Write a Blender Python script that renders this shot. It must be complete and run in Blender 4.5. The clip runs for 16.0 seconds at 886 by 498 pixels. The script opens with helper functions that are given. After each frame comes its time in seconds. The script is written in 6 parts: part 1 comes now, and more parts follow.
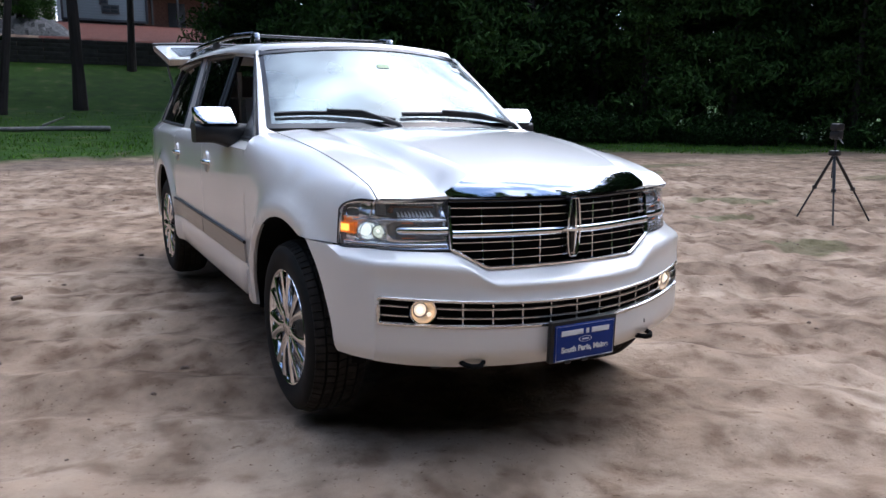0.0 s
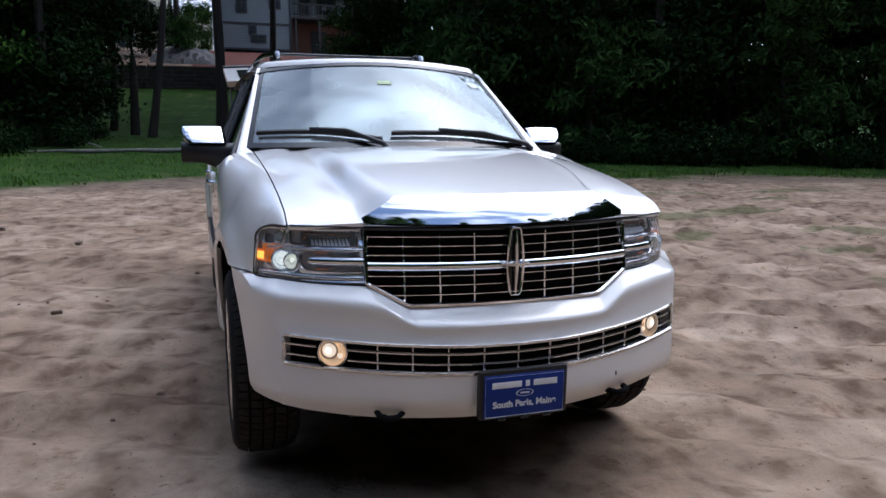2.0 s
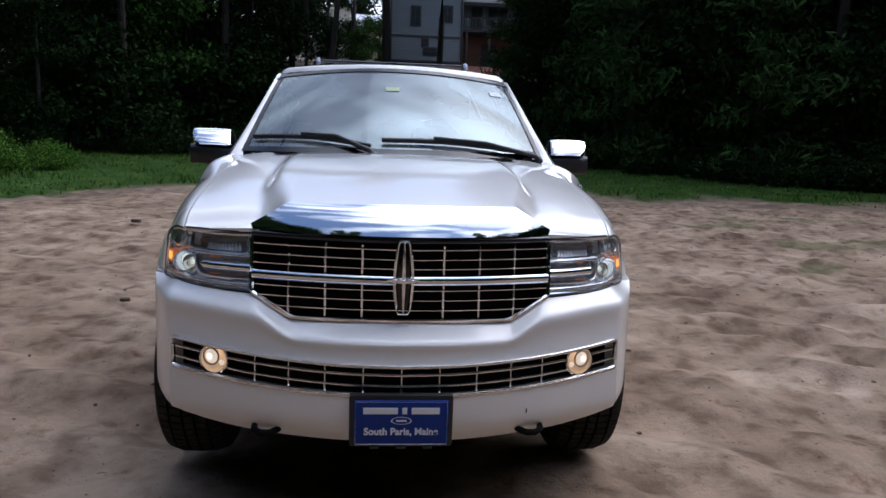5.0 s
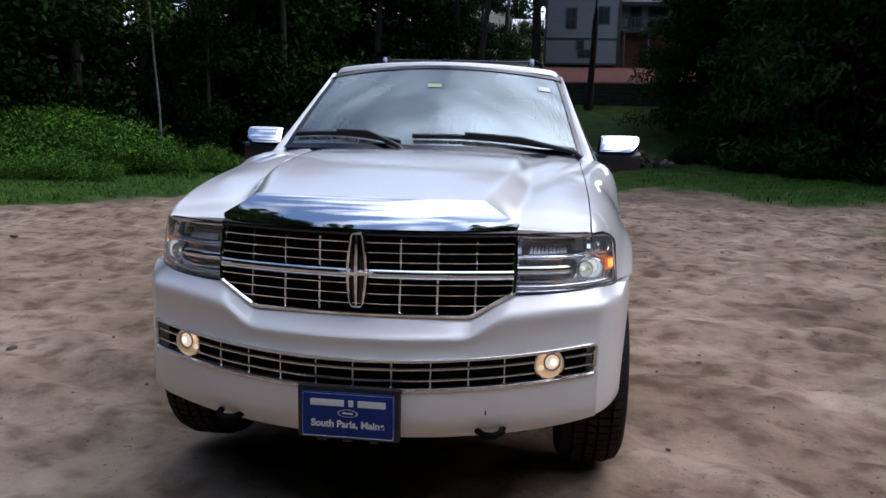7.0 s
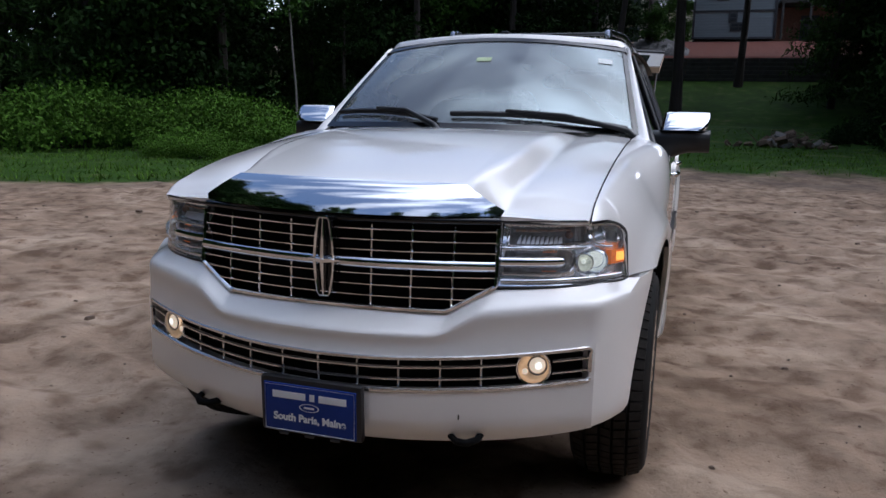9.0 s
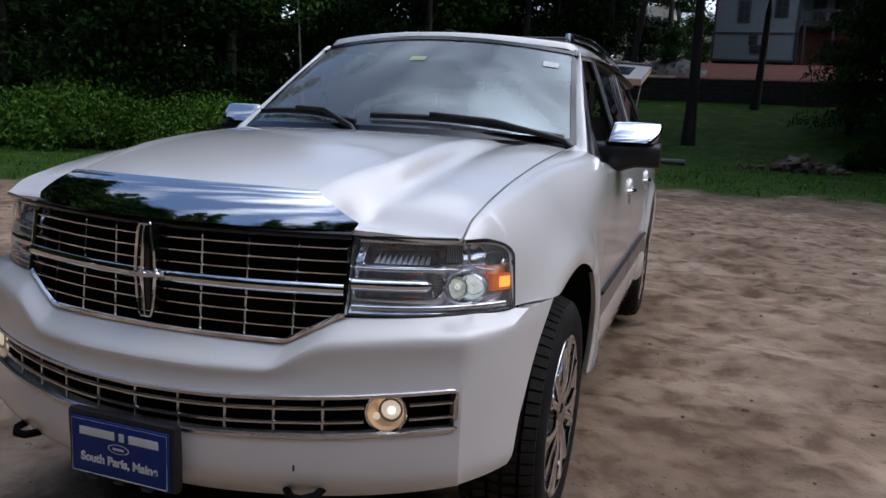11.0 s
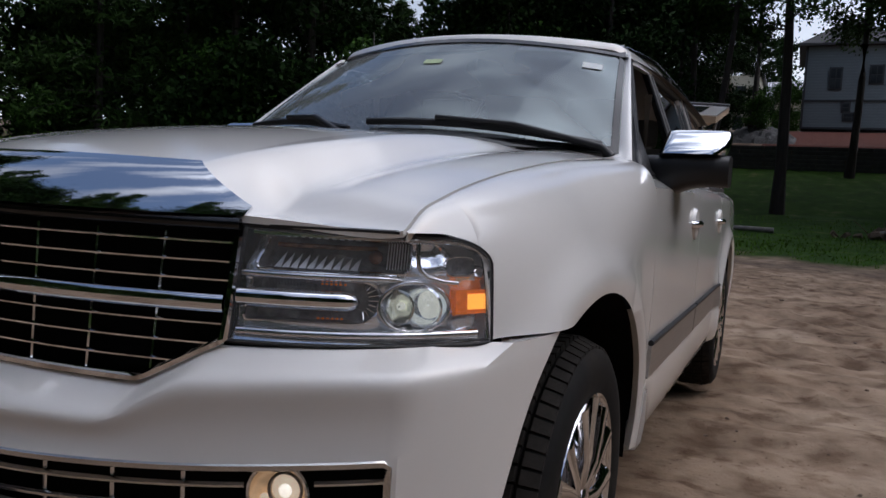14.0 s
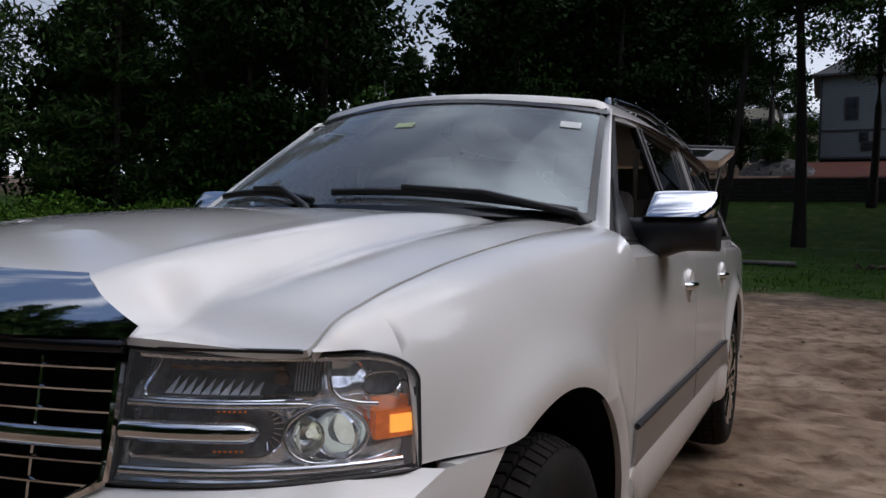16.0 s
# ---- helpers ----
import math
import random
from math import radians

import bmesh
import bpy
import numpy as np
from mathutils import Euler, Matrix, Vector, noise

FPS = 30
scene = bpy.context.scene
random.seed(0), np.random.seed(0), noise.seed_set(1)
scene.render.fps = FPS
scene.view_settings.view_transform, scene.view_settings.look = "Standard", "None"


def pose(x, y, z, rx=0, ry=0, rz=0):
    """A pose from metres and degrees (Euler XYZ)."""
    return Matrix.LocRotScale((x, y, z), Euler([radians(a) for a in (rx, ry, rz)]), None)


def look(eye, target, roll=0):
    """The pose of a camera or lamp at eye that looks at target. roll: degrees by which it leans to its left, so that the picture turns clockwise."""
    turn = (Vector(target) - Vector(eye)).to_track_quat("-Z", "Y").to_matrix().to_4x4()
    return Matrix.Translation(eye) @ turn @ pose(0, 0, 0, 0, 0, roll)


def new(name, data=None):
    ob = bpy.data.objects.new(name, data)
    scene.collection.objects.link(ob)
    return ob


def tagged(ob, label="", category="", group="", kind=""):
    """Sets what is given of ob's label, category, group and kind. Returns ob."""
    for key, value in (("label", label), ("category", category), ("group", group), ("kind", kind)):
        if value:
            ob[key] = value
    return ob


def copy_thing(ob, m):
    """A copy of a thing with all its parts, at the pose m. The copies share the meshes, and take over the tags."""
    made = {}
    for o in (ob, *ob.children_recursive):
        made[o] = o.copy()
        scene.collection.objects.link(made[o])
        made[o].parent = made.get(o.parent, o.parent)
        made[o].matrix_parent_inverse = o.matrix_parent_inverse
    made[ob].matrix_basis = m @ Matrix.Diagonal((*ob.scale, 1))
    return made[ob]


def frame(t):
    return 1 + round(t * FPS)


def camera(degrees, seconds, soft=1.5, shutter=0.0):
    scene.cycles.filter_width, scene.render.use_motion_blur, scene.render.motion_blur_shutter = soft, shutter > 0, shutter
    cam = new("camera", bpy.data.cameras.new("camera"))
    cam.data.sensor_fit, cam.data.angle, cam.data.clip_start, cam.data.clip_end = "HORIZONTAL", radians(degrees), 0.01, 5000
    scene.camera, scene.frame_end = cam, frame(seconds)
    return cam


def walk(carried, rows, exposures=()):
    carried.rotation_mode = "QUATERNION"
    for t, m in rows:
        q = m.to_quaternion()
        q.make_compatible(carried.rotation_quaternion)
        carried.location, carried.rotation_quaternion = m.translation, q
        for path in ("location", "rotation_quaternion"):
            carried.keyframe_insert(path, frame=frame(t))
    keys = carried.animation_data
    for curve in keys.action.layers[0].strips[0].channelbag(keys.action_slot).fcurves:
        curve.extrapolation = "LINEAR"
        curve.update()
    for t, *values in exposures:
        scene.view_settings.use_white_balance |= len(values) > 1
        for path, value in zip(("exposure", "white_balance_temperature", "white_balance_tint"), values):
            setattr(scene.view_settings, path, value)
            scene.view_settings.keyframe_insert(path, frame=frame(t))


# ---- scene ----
cam = camera(60.8, 16.0)
PATH = [
    (0, (-1.925, -2.408, 1.426), (-0.986, -0.683, 1.051), 0.6),
    (0.5, (-1.721, -2.397, 1.42), (-0.864, -0.622, 1.078), 0.2),
    (1, (-1.461, -2.479, 1.416), (-0.697, -0.67, 1.039), 2.8),
    (1.5, (-1.258, -2.448, 1.392), (-0.556, -0.603, 1.068), 1.6),
    (2, (-1.05, -2.387, 1.409), (-0.438, -0.51, 1.087), 0.3),
    (2.5, (-0.861, -2.409, 1.403), (-0.325, -0.507, 1.09), 0.3),
    (3, (-0.626, -2.493, 1.407), (-0.203, -0.563, 1.097), 1.6),
    (3.5, (-0.481, -2.471, 1.389), (-0.078, -0.535, 1.085), 0.2),
    (4, (-0.334, -2.428, 1.399), (0.026, -0.486, 1.084), -0.2),
    (4.2, (-0.295, -2.429, 1.407), (0.031, -0.479, 1.105), -0.2),
    (6.3, (0.323, -2.342, 1.386), (0.265, -0.366, 1.077), 2.5),
    (6.5, (0.386, -2.342, 1.38), (0.309, -0.368, 1.07), 0.8),
    (7, (0.559, -2.332, 1.379), (0.324, -0.368, 1.081), 1.5),
    (7.5, (0.723, -2.321, 1.398), (0.436, -0.362, 1.112), 1.3),
    (8, (0.792, -2.25, 1.396), (0.447, -0.308, 1.064), 0.5),
    (8.5, (0.871, -2.081, 1.378), (0.464, -0.155, 1.02), 0.6),
    (9, (1.015, -2.007, 1.377), (0.421, -0.13, 1.02), 1.2),
    (9.5, (1.225, -1.959, 1.39), (0.591, -0.096, 1.03), 1.0),
    (10, (1.302, -1.882, 1.391), (0.743, 0.002, 1.019), 0.7),
    (10.2, (1.309, -1.822, 1.386), (0.734, 0.06, 1.029), 1.6),
    (12.5, (1.322, -1.004, 1.196), (0.603, 0.84, 0.913), 3.4),
    (13, (1.314, -0.91, 1.146), (0.528, 0.919, 0.956), 4.5),
    (13.5, (1.332, -0.877, 1.146), (0.509, 0.937, 0.965), 3.5),
    (14, (1.355, -0.845, 1.134), (0.509, 0.961, 0.984), 3.3),
    (14.5, (1.375, -0.791, 1.129), (0.499, 1.0, 0.977), 3.4),
    (15, (1.388, -0.721, 1.143), (0.504, 1.068, 0.999), 3.7),
    (15.5, (1.407, -0.661, 1.185), (0.54, 1.137, 1.069), 3.1),
    (16, (1.431, -0.628, 1.244), (0.529, 1.157, 1.2), 1.5),
]
EXPOSURES = [(0, 0.90, 5500, 11), (2.0, 0.50, 5500, 12), (4.0, 0.22, 5550, 13), (6.5, 0.23, 5600, 13), (10, -0.05, 5650, 12), (13, -0.32, 5900, 13), (16, -0.50, 6100, 13)]
walk(cam, [(t, look(eye, target, roll)) for t, eye, target, roll in PATH], EXPOSURES)

# ---- sky and sun ----
SUN_ELEVATION, SUN_TURN = 57.2, 62.5
SUN_WAY = (0.48, 0.25, 0.84)
world = bpy.data.worlds.new("sky")
scene.world = world
world.use_nodes = True
wn = world.node_tree
bg = wn.nodes["Background"]
sky = wn.nodes.new("ShaderNodeTexSky")
sky.sky_type, sky.sun_disc = "NISHITA", False
sky.dust_density = 3.0
sky.sun_elevation, sky.sun_rotation = radians(SUN_ELEVATION), radians(SUN_TURN)
bg.inputs["Strength"].default_value = 0.15
# broken cloud over the blue
tc = wn.nodes.new("ShaderNodeTexCoord")
mp = wn.nodes.new("ShaderNodeMapping")
mp.inputs["Scale"].default_value = (1.0, 3.2, 2.2)
mp.inputs["Rotation"].default_value = (0, 0, 0.5)
cl = wn.nodes.new("ShaderNodeTexNoise")
cl.inputs["Scale"].default_value, cl.inputs["Detail"].default_value, cl.inputs["Roughness"].default_value = 1.5, 3.0, 0.45
rp = wn.nodes.new("ShaderNodeValToRGB")
rp.color_ramp.elements[0].position, rp.color_ramp.elements[1].position = 0.45, 0.72
cloud = wn.nodes.new("ShaderNodeMix")
cloud.data_type = "RGBA"
# thin cloud glows round the hidden sun and is greyer away from it
dot = wn.nodes.new("ShaderNodeVectorMath")
dot.operation = "DOT_PRODUCT"
dot.inputs[1].default_value = SUN_WAY
clamp = wn.nodes.new("ShaderNodeMath")
clamp.operation = "MAXIMUM"
clamp.inputs[1].default_value = 0.0
power = wn.nodes.new("ShaderNodeMath")
power.operation = "POWER"
power.inputs[1].default_value = 2.8
gain = wn.nodes.new("ShaderNodeMath")
gain.operation = "MULTIPLY_ADD"
gain.inputs[1].default_value, gain.inputs[2].default_value = 32.0, 4.2
tint = wn.nodes.new("ShaderNodeVectorMath")
tint.operation = "SCALE"
tint.inputs[0].default_value = (1.0, 1.01, 1.04)
wn.links.new(tc.outputs["Generated"], dot.inputs[0])
wn.links.new(dot.outputs["Value"], clamp.inputs[0])
wn.links.new(clamp.outputs[0], power.inputs[0])
wn.links.new(power.outputs[0], gain.inputs[0])
# bright haze low over the horizon
split = wn.nodes.new("ShaderNodeSeparateXYZ")
low = wn.nodes.new("ShaderNodeMapRange")
low.inputs["From Min"].default_value, low.inputs["From Max"].default_value = 0.42, 0.05
low.inputs["To Min"].default_value, low.inputs["To Max"].default_value = 0.0, 1.0
haze = wn.nodes.new("ShaderNodeMath")
haze.operation = "MULTIPLY_ADD"
haze.inputs[1].default_value = 4.5
cover = wn.nodes.new("ShaderNodeMath")
cover.operation = "MAXIMUM"
wn.links.new(tc.outputs["Generated"], split.inputs[0])
wn.links.new(split.outputs["Z"], low.inputs["Value"])
wn.links.new(low.outputs["Result"], haze.inputs[0])
wn.links.new(gain.outputs[0], haze.inputs[2])
wn.links.new(haze.outputs[0], tint.inputs["Scale"])
wn.links.new(low.outputs["Result"], cover.inputs[0])
wn.links.new(rp.outputs["Color"], cover.inputs[1])
wn.links.new(tint.outputs[0], cloud.inputs[7])
wn.links.new(tc.outputs["Generated"], mp.inputs["Vector"])
wn.links.new(mp.outputs["Vector"], cl.inputs["Vector"])
wn.links.new(cl.outputs["Fac"], rp.inputs["Fac"])
wn.links.new(cover.outputs[0], cloud.inputs[0])
wn.links.new(sky.outputs["Color"], cloud.inputs[6])
wn.links.new(cloud.outputs[2], bg.inputs["Color"])
sun_data = bpy.data.lights.new("sun", "SUN")
sun_data.energy, sun_data.angle, sun_data.color = 0.4, radians(70), (1.0, 0.97, 0.94)
sun = new("sun", sun_data)
sun.matrix_basis = look([40 * v for v in SUN_WAY], (0, 0, 0))

# ---- small builders ----
def curve(xs, ys):
    """A smooth line through a few stations."""
    xs, ys = np.array(xs, float), np.array(ys, float)
    g = np.gradient(ys, xs)

    def f(v):
        v = min(max(v, xs[0]), xs[-1])
        i = min(max(int(np.searchsorted(xs, v) - 1), 0), len(xs) - 2)
        h = xs[i + 1] - xs[i]
        t = (v - xs[i]) / h
        return ((2 * t**3 - 3 * t**2 + 1) * ys[i] + (t**3 - 2 * t**2 + t) * h * g[i]
                + (-2 * t**3 + 3 * t**2) * ys[i + 1] + (t**3 - t**2) * h * g[i + 1])
    return f


def lerp(a, b, t):
    return a + (b - a) * t


def ease(t):
    t = min(max(t, 0.0), 1.0)
    return t * t * (3 - 2 * t)


def mesh_object(name, verts, faces, material, parent=None, label="", smooth=True, sharp=35):
    me = bpy.data.meshes.new(name)
    me.from_pydata([tuple(v) for v in verts], [], faces)
    me.update()
    if smooth:
        me.polygons.foreach_set("use_smooth", [True] * len(me.polygons))
        me.set_sharp_from_angle(angle=radians(sharp))
    if material:
        me.materials.append(material)
    ob = new(name, me)
    if parent:
        ob.parent = parent
    if label:
        tagged(ob, label=label)
    return ob


def part(name, bm, material, parent=None, label="", smooth=True, sharp=35):
    """Links a bmesh as one mesh object under a thing or a part."""
    me = bpy.data.meshes.new(name)
    bm.to_mesh(me)
    bm.free()
    if smooth:
        me.polygons.foreach_set("use_smooth", [True] * len(me.polygons))
        me.set_sharp_from_angle(angle=radians(sharp))
    if material:
        me.materials.append(material)
    ob = new(name, me)
    if parent:
        ob.parent = parent
    if label:
        tagged(ob, label=label)
    return ob


def thing(name, label, category, group="", at=(0, 0, 0)):
    ob = new(name)
    ob.empty_display_size = 0.2
    ob.location = at
    return tagged(ob, label=label, category=category, group=group)


def sheet(name, P, material, parent=None, label="", keep=None, inside=(0, 2.6, 0.9), lip=0.015, sharp=35, out=None):
    """A panel from a grid of points, faced away from a point inside, with a lip of some depth round its edges."""
    P = np.array(P, float)
    nu, nv = P.shape[:2]
    verts = [tuple(p) for p in P.reshape(-1, 3)]
    faces = []
    for i in range(nu - 1):
        for j in range(nv - 1):
            if keep is None or keep(i, j):
                faces.append([i * nv + j, (i + 1) * nv + j, (i + 1) * nv + j + 1, i * nv + j + 1])
    V = np.array(verts)
    nsum = np.zeros_like(V)
    score = 0.0
    ins = np.array(inside)
    for f in faces:
        n = np.cross(V[f[2]] - V[f[0]], V[f[3]] - V[f[1]])
        score += n @ (out if out is not None else V[f].mean(0) - ins)
        nsum[f] += n
    if score < 0:
        faces = [f[::-1] for f in faces]
        nsum = -nsum
    nsum /= np.maximum(np.linalg.norm(nsum, axis=1, keepdims=True), 1e-9)
    if lip:
        edges = {}
        for f in faces:
            for a, b in zip(f, f[1:] + f[:1]):
                k = (min(a, b), max(a, b))
                edges.setdefault(k, []).append((a, b))
        for k, use in edges.items():
            if len(use) == 1:
                a, b = use[0]
                o = len(verts)
                verts += [tuple(V[a]), tuple(V[b]), tuple(V[b] - nsum[b] * lip), tuple(V[a] - nsum[a] * lip)]
                faces.append([o + 1, o, o + 3, o + 2])
    return mesh_object(name, verts, faces, material, parent, label, sharp=sharp)


def add_box(bm, centre, size, turn=None, bevel=0.0, taper=1.0):
    r = bmesh.ops.create_cube(bm, size=1.0)
    vs = r["verts"]
    for v in vs:
        k = taper if v.co.z > 0 else 1.0
        v.co = Vector((v.co.x * size[0] * k, v.co.y * size[1] * k, v.co.z * size[2]))
    if bevel:
        es = list({e for v in vs for e in v.link_edges})
        b = bmesh.ops.bevel(bm, geom=es, offset=bevel, segments=2, profile=0.6, affect="EDGES", clamp_overlap=True)
        vs = list({v for f in b["faces"] for v in f.verts} | {v for v in vs if v.is_valid})
    m = Matrix.Translation(centre) @ (turn.to_4x4() if turn else Matrix.Identity(4))
    bmesh.ops.transform(bm, matrix=m, verts=vs)
    return vs


def box(name, centre, size, material, parent=None, label="", turn=None, bevel=0.01, taper=1.0):
    bm = bmesh.new()
    add_box(bm, centre, size, turn, bevel, taper)
    return part(name, bm, material, parent, label)


def add_tube(bm, pts, radius, n=8, closed=False, flat=1.0, up=(0, 0, 1), caps=True):
    """A round (or flattened) bar along points; radius may be a number or one for each point."""
    pts = [Vector(p) for p in pts]
    m = len(pts)
    rings = []
    for i, p in enumerate(pts):
        a = pts[(i - 1) % m] if (closed or i) else p
        b = pts[(i + 1) % m] if (closed or i < m - 1) else p
        d = (b - a).normalized()
        s = d.cross(Vector(up))
        if s.length < 1e-4:
            s = d.cross(Vector((1, 0, 0)))
        s.normalize()
        t = s.cross(d)
        r = radius[i] if isinstance(radius, (list, tuple)) else radius
        rings.append([bm.verts.new(p + s * (math.cos(k) * r) + t * (math.sin(k) * r * flat))
                      for k in [2 * math.pi * (j + 0.5) / n for j in range(n)]])
    for i in range(m if closed else m - 1):
        A, B = rings[i], rings[(i + 1) % m]
        for j in range(n):
            bm.faces.new((A[j], A[(j + 1) % n], B[(j + 1) % n], B[j]))
    if not closed and caps:
        bm.faces.new(rings[0][::-1])
        bm.faces.new(rings[-1])


def tube(name, pts, radius, material, parent=None, label="", n=8, closed=False, flat=1.0, up=(0, 0, 1), sharp=50):
    bm = bmesh.new()
    add_tube(bm, pts, radius, n, closed, flat, up)
    bmesh.ops.recalc_face_normals(bm, faces=bm.faces)
    return part(name, bm, material, parent, label, sharp=sharp)


def add_lathe(bm, profile, n=48, axis="x", at=(0, 0, 0)):
    """Turns (radius, along) pairs about an axis."""
    rings = []
    for r, a in profile:
        ring = []
        for k in range(n):
            c, s = math.cos(2 * math.pi * k / n) * r, math.sin(2 * math.pi * k / n) * r
            p = {"x": (a, c, s), "y": (c, a, s), "z": (c, s, a)}[axis]
            ring.append(bm.verts.new(Vector(p) + Vector(at)))
        rings.append(ring)
    for A, B in zip(rings, rings[1:]):
        for k in range(n):
            bm.faces.new((A[k], A[(k + 1) % n], B[(k + 1) % n], B[k]))
    return rings


def lathe(name, profile, material, parent=None, label="", n=48, axis="x", at=(0, 0, 0), sharp=35, cap=True):
    bm = bmesh.new()
    rings = add_lathe(bm, profile, n, axis, at)
    if cap:
        for ring in (rings[0], rings[-1]):
            bm.faces.new(ring)
    bmesh.ops.recalc_face_normals(bm, faces=bm.faces)
    return part(name, bm, material, parent, label, sharp=sharp)

# ---- materials ----
def material(name, colour, rough=0.5, metal=0.0, spec=0.5, coat=0.0, bump=0.0, scale=30.0, vary=0.0, vary_scale=4.0,
             colour2=None, mix_scale=6.0, mix_at=0.5, mix_width=0.2, rough_vary=0.0, random=0.0, sub=0.0, emit=None, emit_power=0.0, detail=4.0, stretch=None):
    m = bpy.data.materials.new(name)
    m.use_nodes = True
    nt = m.node_tree
    b = nt.nodes["Principled BSDF"]
    b.inputs["Roughness"].default_value = rough
    b.inputs["Metallic"].default_value = metal
    b.inputs["Specular IOR Level"].default_value = spec
    b.inputs["Coat Weight"].default_value = coat
    b.inputs["Coat Roughness"].default_value = 0.03
    if emit:
        b.inputs["Emission Color"].default_value = (*emit, 1)
        b.inputs["Emission Strength"].default_value = emit_power
    tc = nt.nodes.new("ShaderNodeTexCoord")
    src = tc.outputs["Object"]
    if stretch:
        mp = nt.nodes.new("ShaderNodeMapping")
        mp.inputs["Scale"].default_value = stretch
        nt.links.new(src, mp.inputs["Vector"])
        src = mp.outputs["Vector"]

    def noise_tex(s, d=detail):
        n = nt.nodes.new("ShaderNodeTexNoise")
        n.inputs["Scale"].default_value = s
        n.inputs["Detail"].default_value = d
        n.inputs["Roughness"].default_value = 0.6
        nt.links.new(src, n.inputs["Vector"])
        return n.outputs["Fac"]

    out = None
    if colour2:
        r = nt.nodes.new("ShaderNodeValToRGB")
        r.color_ramp.elements[0].position, r.color_ramp.elements[1].position = mix_at - mix_width / 2, mix_at + mix_width / 2
        r.color_ramp.elements[0].color, r.color_ramp.elements[1].color = (*colour, 1), (*colour2, 1)
        nt.links.new(noise_tex(mix_scale), r.inputs["Fac"])
        out = r.outputs["Color"]
    if vary or random:
        h = nt.nodes.new("ShaderNodeHueSaturation")
        if out:
            nt.links.new(out, h.inputs["Color"])
        else:
            h.inputs["Color"].default_value = (*colour, 1)
        mr = nt.nodes.new("ShaderNodeMapRange")
        amount = vary or random
        mr.inputs["From Min"].default_value, mr.inputs["From Max"].default_value = (0.3, 0.7) if vary else (0, 1)
        mr.inputs["To Min"].default_value, mr.inputs["To Max"].default_value = 1 - amount, 1 + amount
        if vary:
            nt.links.new(noise_tex(vary_scale), mr.inputs["Value"])
        else:
            oi = nt.nodes.new("ShaderNodeObjectInfo")
            nt.links.new(oi.outputs["Random"], mr.inputs["Value"])
        nt.links.new(mr.outputs["Result"], h.inputs["Value"])
        out = h.outputs["Color"]
    if out:
        nt.links.new(out, b.inputs["Base Color"])
    else:
        b.inputs["Base Color"].default_value = (*colour, 1)
    if rough_vary:
        mr = nt.nodes.new("ShaderNodeMapRange")
        mr.inputs["From Min"].default_value, mr.inputs["From Max"].default_value = 0.3, 0.7
        mr.inputs["To Min"].default_value, mr.inputs["To Max"].default_value = max(rough - rough_vary, 0), rough + rough_vary
        nt.links.new(noise_tex(vary_scale * 3), mr.inputs["Value"])
        nt.links.new(mr.outputs["Result"], b.inputs["Roughness"])
    if bump:
        bp = nt.nodes.new("ShaderNodeBump")
        bp.inputs["Strength"].default_value = 1.0
        bp.inputs["Distance"].default_value = bump
        nt.links.new(noise_tex(scale, 6.0), bp.inputs["Height"])
        nt.links.new(bp.outputs["Normal"], b.inputs["Normal"])
    return m


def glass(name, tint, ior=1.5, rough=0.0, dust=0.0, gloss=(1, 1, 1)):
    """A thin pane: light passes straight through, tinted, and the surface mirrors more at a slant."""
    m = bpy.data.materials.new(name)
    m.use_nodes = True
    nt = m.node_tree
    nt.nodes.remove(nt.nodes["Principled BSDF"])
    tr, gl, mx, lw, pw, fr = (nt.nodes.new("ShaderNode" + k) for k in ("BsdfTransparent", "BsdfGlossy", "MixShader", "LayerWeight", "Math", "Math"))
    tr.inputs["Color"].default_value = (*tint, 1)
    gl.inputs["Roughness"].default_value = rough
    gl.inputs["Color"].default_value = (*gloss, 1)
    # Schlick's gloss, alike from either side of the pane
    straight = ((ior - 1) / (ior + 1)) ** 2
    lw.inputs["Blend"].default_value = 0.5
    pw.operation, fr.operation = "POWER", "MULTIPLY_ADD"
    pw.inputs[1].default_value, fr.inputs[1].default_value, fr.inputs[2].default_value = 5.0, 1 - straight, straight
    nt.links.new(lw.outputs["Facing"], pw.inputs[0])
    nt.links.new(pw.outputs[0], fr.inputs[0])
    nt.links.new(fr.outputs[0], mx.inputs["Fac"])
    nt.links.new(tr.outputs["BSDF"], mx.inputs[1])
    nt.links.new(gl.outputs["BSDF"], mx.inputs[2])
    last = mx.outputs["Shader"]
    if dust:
        # a thin uneven film over the pane: dust, and painted milky haze on the windscreen
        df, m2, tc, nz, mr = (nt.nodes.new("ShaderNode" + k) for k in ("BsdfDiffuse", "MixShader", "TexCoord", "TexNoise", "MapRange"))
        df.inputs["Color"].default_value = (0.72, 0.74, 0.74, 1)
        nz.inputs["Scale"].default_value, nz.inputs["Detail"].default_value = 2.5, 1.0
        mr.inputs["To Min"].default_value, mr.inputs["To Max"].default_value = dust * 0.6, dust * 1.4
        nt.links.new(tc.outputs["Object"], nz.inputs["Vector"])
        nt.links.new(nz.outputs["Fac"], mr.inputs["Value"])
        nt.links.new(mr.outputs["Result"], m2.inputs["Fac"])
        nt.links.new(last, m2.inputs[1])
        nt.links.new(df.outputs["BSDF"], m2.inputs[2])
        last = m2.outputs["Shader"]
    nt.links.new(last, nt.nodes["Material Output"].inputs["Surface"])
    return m


